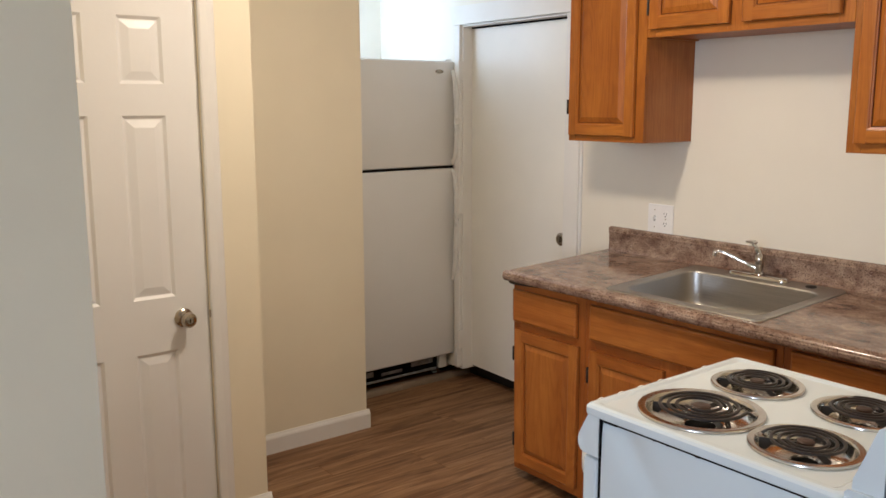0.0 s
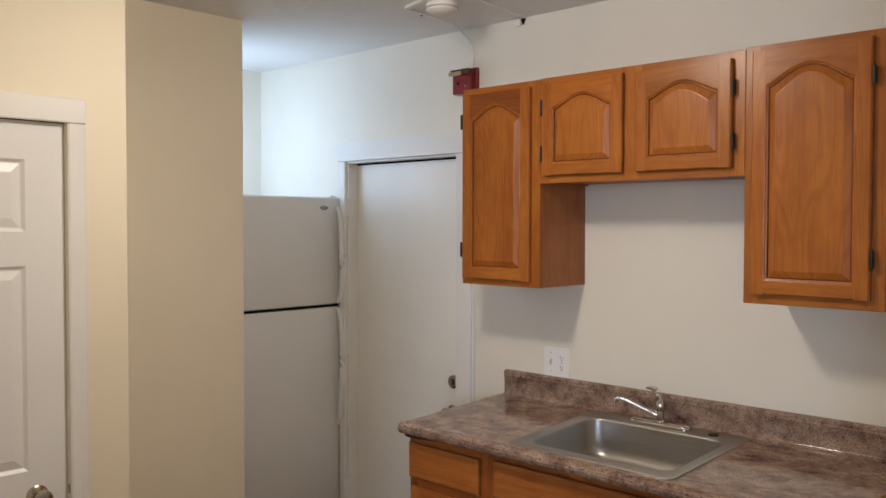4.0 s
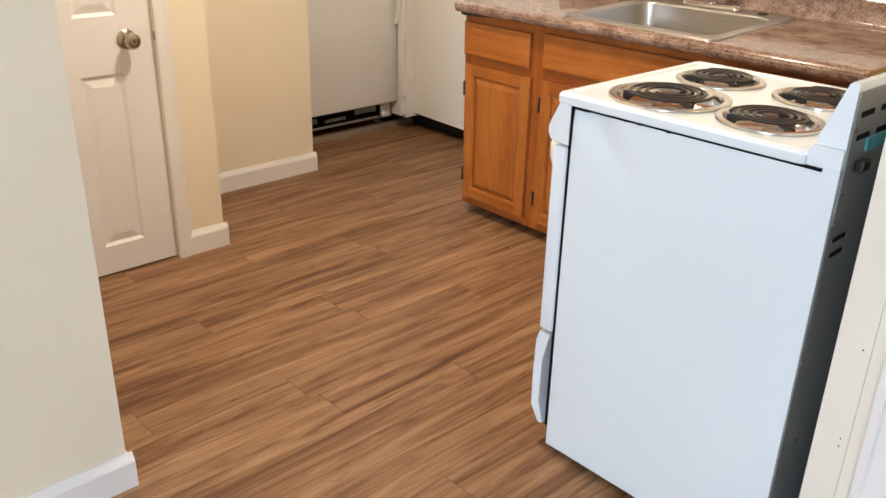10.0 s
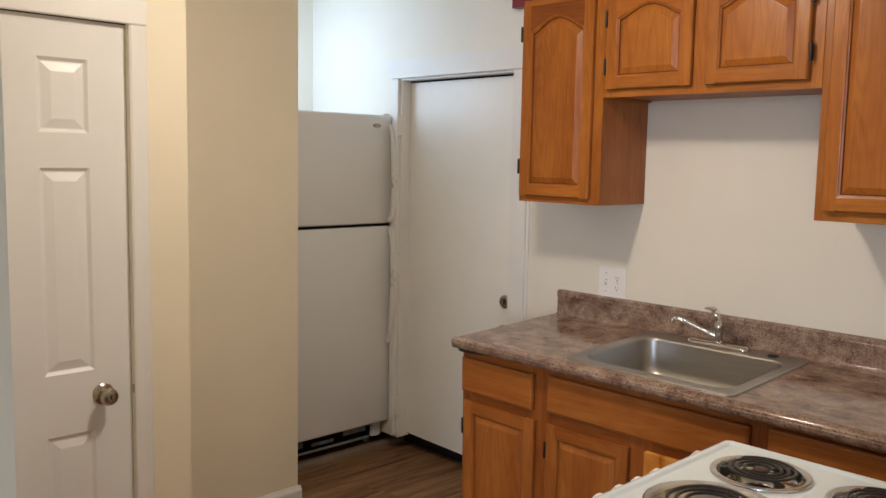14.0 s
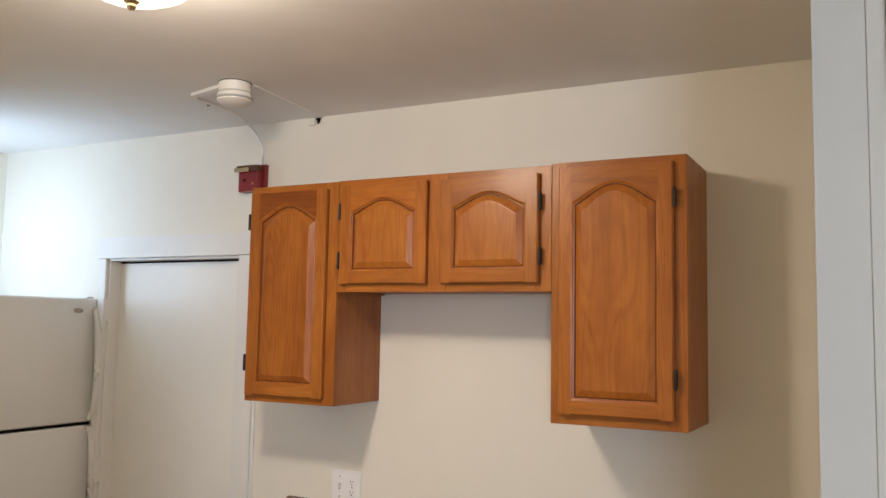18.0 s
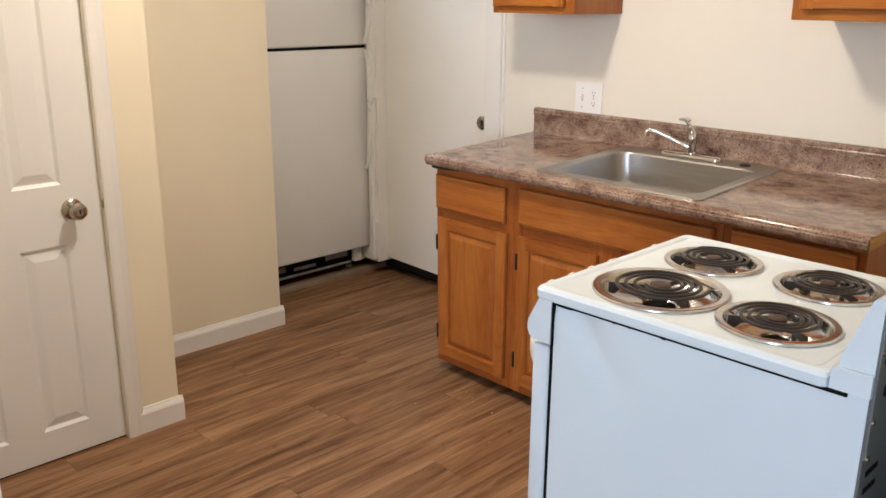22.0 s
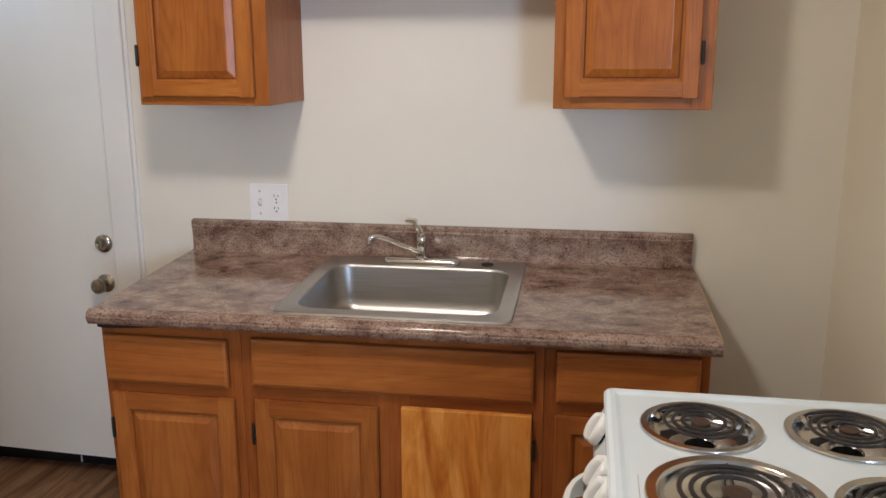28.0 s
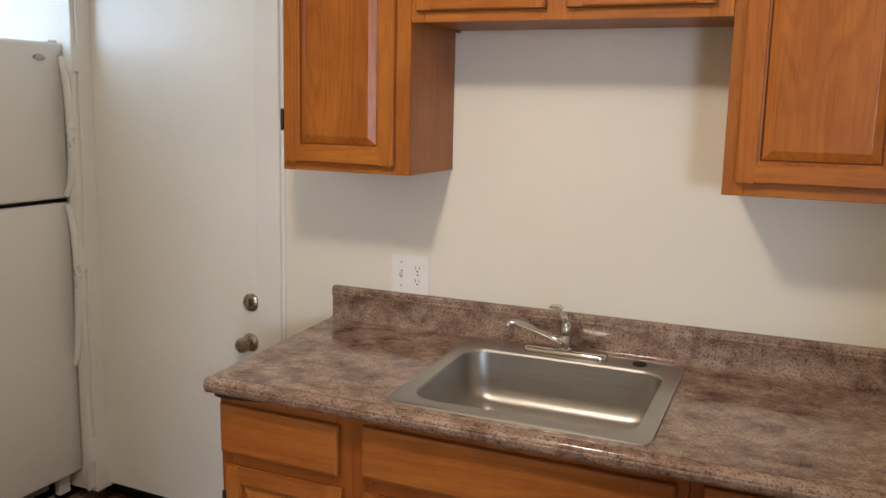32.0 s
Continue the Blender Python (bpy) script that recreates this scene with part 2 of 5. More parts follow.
def make_floor():
    m, n, l, b = nodes_of("vinyl_plank")
    info = n.new("ShaderNodeObjectInfo")
    figure = noise_tex(n, l, stretched(n, l, (22, 1.4, 22), 40), 1.0, 6, 0.64, 0.9)
    streak = noise_tex(n, l, stretched(n, l, (110, 2.6, 110), 23), 1.0, 4, 0.6, 0.4)
    knot = noise_tex(n, l, stretched(n, l, (24, 4.2, 24), 31), 1.0, 4, 0.6, 1.2)
    r = ramp(n, [(0.28, (0.080, 0.037, 0.018)), (0.40, (0.192, 0.096, 0.045)), (0.54, (0.310, 0.174, 0.088)), (0.72, (0.43, 0.264, 0.144))])
    l.new(figure.outputs["Fac"], r.inputs["Fac"])
    sr = ramp(n, [(0.3, (0.42, 0.38, 0.34)), (0.58, (1, 1, 1))])
    l.new(streak.outputs["Fac"], sr.inputs["Fac"])
    c = mix_rgb(n, l, 0.40, r.outputs["Color"], sr.outputs["Color"], "MULTIPLY")
    c = mix_rgb(n, l, 0.30, c, contour(n, l, stretched(n, l, (11, 1.3, 11), 29), 60, (0.55, 0.46, 0.40)), "MULTIPLY")
    kr = ramp(n, [(0.29, (0.34, 0.27, 0.24)), (0.37, (1, 1, 1))])
    l.new(knot.outputs["Fac"], kr.inputs["Fac"])
    c = mix_rgb(n, l, 0.62, c, kr.outputs["Color"], "MULTIPLY")
    hv = n.new("ShaderNodeHueSaturation")
    mr = n.new("ShaderNodeMapRange")
    mr.inputs["To Min"].default_value, mr.inputs["To Max"].default_value = 0.94, 1.06
    l.new(info.outputs["Random"], mr.inputs["Value"])
    l.new(mr.outputs[0], hv.inputs["Value"])
    l.new(c, hv.inputs["Color"])
    l.new(hv.outputs[0], b.inputs["Base Color"])
    rr = n.new("ShaderNodeMapRange")
    rr.inputs["To Min"].default_value, rr.inputs["To Max"].default_value = 0.34, 0.5
    b.inputs["Specular IOR Level"].default_value = 0.2
    l.new(streak.outputs["Fac"], rr.inputs["Value"])
    l.new(rr.outputs[0], b.inputs["Roughness"])
    bump_of(n, l, streak.outputs["Fac"], b, 0.12, 0.001)
    return m


vinyl = make_floor()


def make_laminate():
    m, n, l, b = nodes_of("granite_pattern_laminate")
    pos = stretched(n, l, (0.85, 1.12, 1))
    cloud = noise_tex(n, l, pos, 15, 9, 0.74, 0.25)
    r = ramp(n, [(0.32, (0.062, 0.030, 0.023)), (0.43, (0.205, 0.124, 0.090)), (0.55, (0.335, 0.230, 0.168)), (0.70, (0.46, 0.350, 0.272))])
    l.new(cloud.outputs["Fac"], r.inputs["Fac"])
    speck = noise_tex(n, l, pos, 190, 4, 0.75, 0.3)
    spr = ramp(n, [(0.40, (0.10, 0.055, 0.05)), (0.47, (1, 1, 1))])
    l.new(speck.outputs["Fac"], spr.inputs["Fac"])
    c = mix_rgb(n, l, 0.8, r.outputs["Color"], spr.outputs["Color"], "MULTIPLY")
    pale = noise_tex(n, l, pos, 95, 5, 0.75, 0.6)
    pr = ramp(n, [(0.60, (0, 0, 0)), (0.70, (0.6, 0.6, 0.6))])
    l.new(pale.outputs["Fac"], pr.inputs["Fac"])
    c = mix_rgb(n, l, pr.outputs["Color"], c, (0.50, 0.41, 0.37, 1))
    l.new(c, b.inputs["Base Color"])
    b.inputs["Roughness"].default_value = 0.11
    b.inputs["Specular IOR Level"].default_value = 0.5
    fine = noise_tex(n, l, pos, 60, 3)
    bump_of(n, l, fine.outputs["Fac"], b, 0.03, 0.001)
    return m


laminate = make_laminate()


def make_steel():
    m, n, l, b = nodes_of("brushed_stainless_steel")
    streak = noise_tex(n, l, stretched(n, l, (6, 420, 420)), 1, 4, 0.6)
    r = ramp(n, [(0.3, (0.40, 0.385, 0.36)), (0.7, (0.53, 0.51, 0.48))])
    l.new(streak.outputs["Fac"], r.inputs["Fac"])
    l.new(r.outputs["Color"], b.inputs["Base Color"])
    b.inputs["Metallic"].default_value = 1
    blot = noise_tex(n, l, stretched(n, l, (1, 1, 1)), 12, 4)
    rr = n.new("ShaderNodeMapRange")
    rr.inputs["To Min"].default_value, rr.inputs["To Max"].default_value = 0.30, 0.42
    l.new(blot.outputs["Fac"], rr.inputs["Value"])
    l.new(rr.outputs[0], b.inputs["Roughness"])
    bump_of(n, l, streak.outputs["Fac"], b, 0.05, 0.0005)
    return m


steel = make_steel()
chrome = plain("chrome", (0.62, 0.60, 0.57), 0.09, 1.0, 0.03)
drip_chrome = plain("worn_drip_pan_chrome", (0.60, 0.585, 0.56), 0.17, 1.0, 0.12)
nickel = plain("satin_nickel", (0.42, 0.37, 0.30), 0.24, 1.0, 0.05)
brass = plain("aged_brass", (0.50, 0.40, 0.24), 0.35, 1.0, 0.1)
enamel = paint("white_stove_enamel", (0.725, 0.805, 0.84), 0.16, 200, 0.02, 0.015)
knob_white = plain("white_knob_plastic", (0.78, 0.78, 0.755), 0.35, 0, 0.02)
fridge_white = paint("pebbled_white_fridge", (0.76, 0.75, 0.715), 0.38, 420, 0.16, 0.02)
fridge_plastic = plain("white_fridge_plastic", (0.76, 0.75, 0.71), 0.35, 0, 0.03)
coil_black = plain("black_heating_coil", (0.036, 0.031, 0.029), 0.3, 0.2, 0.3)
hub_brown = plain("scorched_coil_centre", (0.075, 0.045, 0.032), 0.42, 0.3, 0.25)
pilot_red = plain("dark_red_lens", (0.16, 0.015, 0.012), 0.2)
back_steel = paint("grey_sheet_steel", (0.17, 0.185, 0.18), 0.45, 60, 0.1, 0.15)
black = plain("black_iron", (0.018, 0.016, 0.015), 0.42, 0.3, 0.2)
# near-black filler; the shade inside gaps, seams and holes is put into its colour
dark_gap = plain("dark_gap", (0.008, 0.0075, 0.007), 0.9)
dark_gap.node_tree.nodes["Principled BSDF"].inputs["Specular IOR Level"].default_value = 0.1
sill_black = plain("black_door_sill", (0.014, 0.013, 0.011), 0.3, 0, 0.3)
alarm_red = plain("red_alarm_enamel", (0.20, 0.014, 0.018), 0.35, 0, 0.2)
rust_brown = plain("rusty_brown_metal", (0.11, 0.045, 0.020), 0.55, 0.3, 0.35)
device_white = plain("white_device_plastic", (0.80, 0.78, 0.73), 0.4, 0, 0.02)
plate_white = plain("white_cover_plate", (0.84, 0.83, 0.81), 0.3, 0, 0.02)
teal_tape = plain("teal_tape", (0.06, 0.26, 0.29), 0.5)
tan_box = plain("tan_plastic", (0.55, 0.43, 0.22), 0.5)
dull_metal = plain("dull_grey_metal", (0.24, 0.25, 0.25), 0.45, 0.4, 0.3)
grey_plastic = plain("grey_grille_plastic", (0.40, 0.40, 0.38), 0.5)
worn_edge = paint("worn_pale_strip", (0.25, 0.185, 0.125), 0.6, 40, 0.4, 0.2, (0.15, 0.10, 0.065))


def make_glow(name, colour, strength):
    m, n, l, b = nodes_of(name)
    b.inputs["Base Color"].default_value = (0.9, 0.85, 0.75, 1)
    b.inputs["Roughness"].default_value = 0.3
    b.inputs["Emission Color"].default_value = (*colour, 1)
    b.inputs["Emission Strength"].default_value = strength
    return m


lamp_glass = make_glow("lit_lamp_glass", (1.0, 0.84, 0.62), 6)


# ---------- building helpers ----------
PLACE = {}


def thing(name, at, label="", category="", group="", m=None, kind=""):
    ob = new(name)
    PLACE[ob.name] = m if m is not None else Matrix.Translation(at)
    ob.matrix_basis = PLACE[ob.name]
    ob.empty_display_size = 0.1
    return tagged(ob, label, category, group, kind)


def part(name, bm, material, parent=None, label="", local=False, smooth=False):
    me = bpy.data.meshes.new(name)
    bmesh.ops.recalc_face_normals(bm, faces=bm.faces)
    bm.to_mesh(me)
    bm.free()
    me.materials.append(material)
    if smooth:
        for p in me.polygons:
            p.use_smooth = True
        me.set_sharp_from_angle(angle=radians(38))
    ob = new(name, me)
    if parent is not None:
        m = PLACE[parent.name]
        PLACE[ob.name] = m
        if not local:
            me.transform(m.inverted())
        ob.parent = parent
    else:
        PLACE[ob.name] = Matrix.Identity(4)
    if label:
        tagged(ob, label)
    return ob


def add_box(bm, a, b, bevel=0.0, seg=2):
    lo = [min(a[i], b[i]) for i in range(3)]
    hi = [max(a[i], b[i]) for i in range(3)]
    vs = [bm.verts.new((x, y, z)) for x in (lo[0], hi[0]) for y in (lo[1], hi[1]) for z in (lo[2], hi[2])]
    fs = [bm.faces.new([vs[i] for i in f]) for f in ((0, 1, 3, 2), (4, 6, 7, 5), (0, 4, 5, 1), (2, 3, 7, 6), (0, 2, 6, 4), (1, 5, 7, 3))]
    if bevel:
        es = list({e for f in fs for e in f.edges})
        bmesh.ops.bevel(bm, geom=es, offset=bevel, segments=seg, affect="EDGES", profile=0.5)
    return bm


def box(a, b, bevel=0.0, seg=2):
    return add_box(bmesh.new(), a, b, bevel, seg)


def add_prism(bm, outline, axis, lo, hi):
    """Extrude a closed outline of pairs along an axis from lo to hi. The pairs are the two other axes in order."""
    def spot(p, h):
        c = list(p)
        c.insert(axis, h)
        return c
    a = [bm.verts.new(spot(p, lo)) for p in outline]
    b = [bm.verts.new(spot(p, hi)) for p in outline]
    bm.faces.new(a)
    bm.faces.new(b[::-1])
    k = len(a)
    for i in range(k):
        bm.faces.new((a[i], a[(i + 1) % k], b[(i + 1) % k], b[i]))
    return bm


def prism(outline, axis, lo, hi):
    return add_prism(bmesh.new(), outline, axis, lo, hi)


def add_loops(bm, loops, cap_first=False, cap_last=False):
    rings = [[bm.verts.new(p) for p in lp] for lp in loops]
    for r0, r1 in zip(rings, rings[1:]):
        k = len(r0)
        for i in range(k):
            bm.faces.new((r0[i], r0[(i + 1) % k], r1[(i + 1) % k], r1[i]))
    if cap_first:
        bm.faces.new(rings[0][::-1])
    if cap_last:
        bm.faces.new(rings[-1])
    return bm


def add_lathe(bm, profile, centre, axis=2, seg=24, cap=True):
    """Turn (radius, height) pairs round an axis through centre."""
    u, v = [i for i in range(3) if i != axis]
    loops = []
    for r, h in profile:
        lp = []
        for i in range(seg):
            a = 2 * math.pi * i / seg
            p = [0, 0, 0]
            p[axis] = centre[axis] + h
            p[u] = centre[u] + max(r, 1e-4) * math.cos(a)
            p[v] = centre[v] + max(r, 1e-4) * math.sin(a)
            lp.append(p)
        loops.append(lp)
    return add_loops(bm, loops, cap, cap)


def lathe(profile, centre, axis=2, seg=24, cap=True):
    return add_lathe(bmesh.new(), profile, centre, axis, seg, cap)


def add_tube(bm, pts, radius, seg=8, squash=1.0):
    pts = [Vector(p) for p in pts]
    loops = []
    for i, p in enumerate(pts):
        d = (pts[min(i + 1, len(pts) - 1)] - pts[max(i - 1, 0)]).normalized()
        side = d.cross(Vector((0, 0, 1)))
        if side.length < 0.01:
            side = d.cross(Vector((0, 1, 0)))
        side.normalize()
        up = side.cross(d).normalized()
        r = radius[i] if isinstance(radius, (list, tuple)) else radius
        loops.append([p + side * (r * math.cos(2 * math.pi * k / seg)) + up * (r * squash * math.sin(2 * math.pi * k / seg)) for k in range(seg)])
    return add_loops(bm, loops, True, True)


def tube(pts, radius, seg=8, squash=1.0):
    return add_tube(bmesh.new(), pts, radius, seg, squash)


def curve_pts(ctrl, steps=8):
    """Catmull-Rom points through ctrl."""
    c = [Vector(p) for p in ctrl]
    c = [c[0] * 2 - c[1]] + c + [c[-1] * 2 - c[-2]]
    out = []
    for i in range(1, len(c) - 2):
        for s in range(steps):
            t = s / steps
            p0, p1, p2, p3 = c[i - 1:i + 3]
            out.append(0.5 * (2 * p1 + (p2 - p0) * t + (2 * p0 - 5 * p1 + 4 * p2 - p3) * t * t + (3 * p1 - p0 - 3 * p2 + p3) * t ** 3))
    return out + [c[-2]]

# ---------- large structure ----------
C = 2.53
EAST, JAMB_Y = 2.021, -1.62
NEAR_X, NEAR_Y = 0.818, -2.472
SIX_X, SIX_END = -0.313, -1.58
STUB_X, STUB_END = -0.845, -0.79
Y_LEFT = -2.387


def wall(name, boxes, label="off-white painted plaster wall with a faint roller texture", material=None):
    bm = bmesh.new()
    for a, b in boxes:
        add_box(bm, a, b)
    return tagged(part(name, bm, material or wall_paint), label, "wall", kind="structure")


floor = tagged(part("floor", box((-2.1, -7.9, -0.12), (4.7, 0.3, -0.004)), dark_gap), "brown wood-look vinyl plank floor", "floor", kind="structure")
tagged(part("ceiling", box((-2.1, -7.9, C), (4.7, 0.3, C + 0.12)), ceiling_paint), "off-white swirled plaster ceiling", "ceiling", kind="structure")
wall("wall_north", [((-0.296, 0, -0.004), (2.2, 0.26, C)), ((-2.0, 0, 0.0855), (-1.079, 0.26, C)), ((-2.0, 0, -0.004), (-1.40, 0.26, 0.0855)), ((-1.40, 0.17, -0.004), (-1.079, 0.26, 0.0855)), ((-1.079, 0, 1.975), (-0.296, 0.26, C)), ((-1.079, 0.22, -0.004), (-0.296, 0.26, 1.975))])
wall("wall_east", [((EAST, JAMB_Y, -0.004), (2.106, 0, C)), ((2.106, JAMB_Y, -0.004), (2.2, 0, C))], "yellow-cream plaster wall with light put into its tone, faint roller texture", lit_cream_paint)
wall("wall_beside_opening", [((2.2, JAMB_Y, -0.004), (4.6, JAMB_Y + 0.14, C))])
wall("wall_west", [((-2.0, -2.4, -0.004), (-1.86, 0, C))])
wall("wall_stub", [((STUB_X - 0.12, -1.58, -0.004), (STUB_X, STUB_END, C))], "yellow-cream plaster wall with light put into its tone, faint roller texture", lit_cream_paint)
wall("wall_alcove", [((-1.86, STUB_END - 0.1, -0.004), (-1.73, STUB_END, C)), ((-1.31, STUB_END - 0.1, -0.004), (STUB_X - 0.12, STUB_END, C)),
                      ((-1.73, STUB_END - 0.1, -0.004), (-1.31, STUB_END, 1.67)), ((-1.73, STUB_END - 0.1, 2.29), (-1.31, STUB_END, C))])
wall("wall_six_panel_door", [((SIX_X - 0.13, -1.775, -0.004), (SIX_X, SIX_END, C)), ((SIX_X - 0.13, NEAR_Y, 1.965), (SIX_X, -1.775, C)), ((SIX_X - 0.13, NEAR_Y, -0.004), (SIX_X - 0.06, -1.775, 1.965)), ((SIX_X - 0.06, NEAR_Y, -0.004), (SIX_X, Y_LEFT, 1.965)),
                              ((STUB_X, SIX_END - 0.12, -0.004), (SIX_X - 0.13, SIX_END, C))], "yellow-cream plaster wall with light put into its tone, faint roller texture", lit_cream_paint)
wall("wall_near", [((-0.5, -7.74, -0.004), (NEAR_X, NEAR_Y, C))], "yellow-cream plaster wall with light put into its tone, faint roller texture", lit_cream_paint)
wall("wall_south", [((NEAR_X, -7.74, -0.004), (3.55, -7.6, C)), ((4.42, -7.74, -0.004), (4.6, -7.6, C)), ((3.55, -7.74, -0.004), (4.42, -7.6, 0.85)), ((3.55, -7.74, 2.35), (4.42, -7.6, C))])
wall("wall_far_east", [((4.46, -7.6, -0.004), (4.6, JAMB_Y, C))])


def window(name, a, b, y0, y1, label):
    """Frame of boards round an opening; x from a[0] to b[0], z from a[1] to b[1]."""
    w = thing(name, (a[0], y0, a[1]), label, "window", kind="structure")
    for lo, hi in (((a[0], y0, a[1]), (a[0] + 0.04, y1, b[1])), ((b[0] - 0.04, y0, a[1]), (b[0], y1, b[1])), ((a[0] + 0.04, y0, b[1] - 0.04), (b[0] - 0.04, y1, b[1])), ((a[0] + 0.04, y0, a[1]), (b[0] - 0.04, y1, a[1] + 0.04))):
        part("window_frame", box(lo, hi, 0.004), trim_paint, w)
    return w


window("window_1", (3.55, 0.85), (4.42, 2.35), -7.70, -7.66, "white-framed living room window that lets in daylight")
window("window_2", (-1.73, 1.67), (-1.31, 2.29), -0.87, -0.84, "small white-framed window that lights the refrigerator alcove")


def baseboard(a, b, out, h=0.092):
    """A board from a to b on the floor; out: the way it stands out of the wall."""
    a, b, o = Vector((*a, 0)), Vector((*b, 0)), Vector((*out, 0))
    t = 0.014
    prof = [(0, 0), (t, 0), (t, h - 0.022), (t - 0.003, h - 0.014), (t - 0.008, h - 0.006), (t - 0.010, h), (0, h)]
    bm = bmesh.new()
    loops = [[p + o * u + Vector((0, 0, v)) for u, v in prof] for p in (a, b)]
    add_loops(bm, loops, True, True)
    return tagged(part("baseboard", bm, trim_paint), "white-painted wooden baseboard with a moulded top", "baseboard", kind="structure")


baseboard((STUB_X, -1.58), (STUB_X, STUB_END + 0.014), (1, 0))
baseboard((STUB_X + 0.0, STUB_END), (-1.10, STUB_END), (0, 1))
baseboard((SIX_X, -1.745), (SIX_X, SIX_END + 0.014), (1, 0))
baseboard((SIX_X, SIX_END), (STUB_X + 0.014, SIX_END), (0, 1))
baseboard((NEAR_X, -7.6), (NEAR_X, NEAR_Y + 0.014), (1, 0))
baseboard((NEAR_X, NEAR_Y), (SIX_X + 0.02, NEAR_Y), (0, 1))
baseboard((EAST, -0.02), (EAST, JAMB_Y + 0.002), (-1, 0))
baseboard((1.62, 0), (EAST - 0.016, 0), (0, -1))

# moulded casing beside the opening, facing the living room
casing = thing("opening_casing", (2.106, JAMB_Y, 0), "white-painted wooden casing beside the kitchen opening, with a thin open joint", "door casing", kind="structure")
part("casing_board", prism([(2.109, JAMB_Y - 0.002), (2.109, JAMB_Y - 0.022), (2.114, JAMB_Y - 0.027), (2.13, JAMB_Y - 0.029), (2.134, JAMB_Y - 0.022), (2.173, JAMB_Y - 0.019), (2.188, JAMB_Y - 0.014), (2.188, JAMB_Y - 0.002)], 2, 0.0, 2.12), trim_paint, casing)
part("open_joint", box((2.1065, JAMB_Y - 0.0045, 0.0), (2.1095, JAMB_Y - 0.001, 2.1)), dark_gap, casing, "dark open joint")
for nz in (0.610, 0.422, 0.405):
    part("nail_hole", box((2.0675, JAMB_Y - 0.0044, nz - 0.0014), (2.0698, JAMB_Y - 0.0036, nz + 0.0014)), dark_gap, casing)
# thin whiter cover added so the wall's end doesn't show the yellower tone
part("jamb_face", box((EAST + 0.0004, JAMB_Y - 0.0035, 0.0), (2.0825, JAMB_Y - 0.0002, C - 0.002)), wall_paint, casing, "off-white painted end of the wall")
part("corner_bead", box((2.083, JAMB_Y - 0.004, 0.0), (2.106, JAMB_Y - 0.0002, C - 0.002), 0.0015), wall_paint, casing)


# ---------- doors ----------
def knob(parent, centre, axis, sign, material, keyed=True):
    """Door knob with a rose, turned round an axis, standing out by sign."""
    prof = [(0.033, 0.0), (0.033, 0.004), (0.026, 0.010), (0.013, 0.014), (0.012, 0.026), (0.020, 0.034), (0.0265, 0.045), (0.0265, 0.056), (0.021, 0.064), (0.012, 0.066), (0.012, 0.063), (0.0, 0.063)]
    k = part("door_knob", lathe([(r, sign * h) for r, h in prof], centre, axis, 28), material, parent, "round satin nickel knob", smooth=True)
    if keyed:
        a, b = list(centre), list(centre)
        o = [i for i in range(3) if i != axis]
        a[axis] += sign * 0.0632
        b[axis] += sign * 0.0648
        a[o[0]] -= 0.0012; b[o[0]] += 0.0012; a[o[1]] -= 0.0065; b[o[1]] += 0.0065
        part("keyway", box(a, b), dark_gap, k)
    return k


# flush door to the outside, in a deep frame
flush = thing("door_1", (-0.675, 0.05, 0.07), "closed flush white-painted door with deadbolt, in an old chipped frame", "door", kind="structure")
LEAF_Y = 0.058
part("door_leaf", prism([(-1.067, 0.104), (-0.304, 0.083), (-0.304, 1.962), (-1.067, 1.962)], 1, LEAF_Y, LEAF_Y + 0.04), flush_paint, flush)
part("side_jamb", box((-1.079, -0.004, 0.086), (-1.068, 0.2, 1.975), 0.002), old_paint, flush)
part("side_jamb", box((-0.303, -0.004, 0.0), (-0.296, 0.2, 1.975), 0.002), old_paint, flush)
part("head_jamb", box((-1.068, -0.004, 1.966), (-0.303, 0.2, 1.975)), old_paint, flush)
part("head_gap", box((-1.066, LEAF_Y - 0.004, 1.957), (-0.305, LEAF_Y + 0.02, 1.9655)), dark_gap, flush, "dark gap over the leaf")
part("casing_left", box((-1.122, -0.022, 0.104), (-1.079, -0.0005, 1.975), 0.004), old_paint, flush, "chipped white casing board")
part("casing_right", box((-0.296, -0.022, 0.0), (-0.205, -0.0005, 1.975), 0.004), old_paint, flush, "white casing board")
part("casing_head", prism([(-1.134, 1.9765), (-0.205, 1.9765), (-0.192, 2.068), (-1.165, 2.072)], 1, -0.026, -0.0005), old_paint, flush, "white head board with slanted ends")
part("back_band", box((-0.2045, -0.012, 0.0), (-0.193, -0.0005, 1.97), 0.002), trim_paint, flush)
part("corner_strip", box((-1.096, -0.031, 0.098), (-1.081, -0.0222, 0.20), 0.003), old_paint, flush, "chipped strip at the foot of the casing")
for z in (1.74, 1.02, 0.26):
    h = part("hinge", box((-1.081, -0.0262, z - 0.05), (-1.065, -0.0045, z + 0.05), 0.002), old_paint, flush, "painted-over hinge")
    part("hinge_pin", lathe([(0.0065, -0.056), (0.0075, -0.052), (0.0075, 0.052), (0.0065, 0.056)], (-1.071, -0.030, z), 2, 12), old_paint, h, smooth=True)
part("door_sill", box((-1.398, 0.160, -0.002), (-0.296, 0.205, 0.12), 0.004), sill_black, flush, "black-painted wooden sill")
part("door_sweep", prism([(-1.065, 0.094), (-0.306, 0.074), (-0.306, 0.088), (-1.065, 0.108)], 1, LEAF_Y + 0.012, LEAF_Y + 0.03), dark_gap, flush, "dark strip under the leaf")
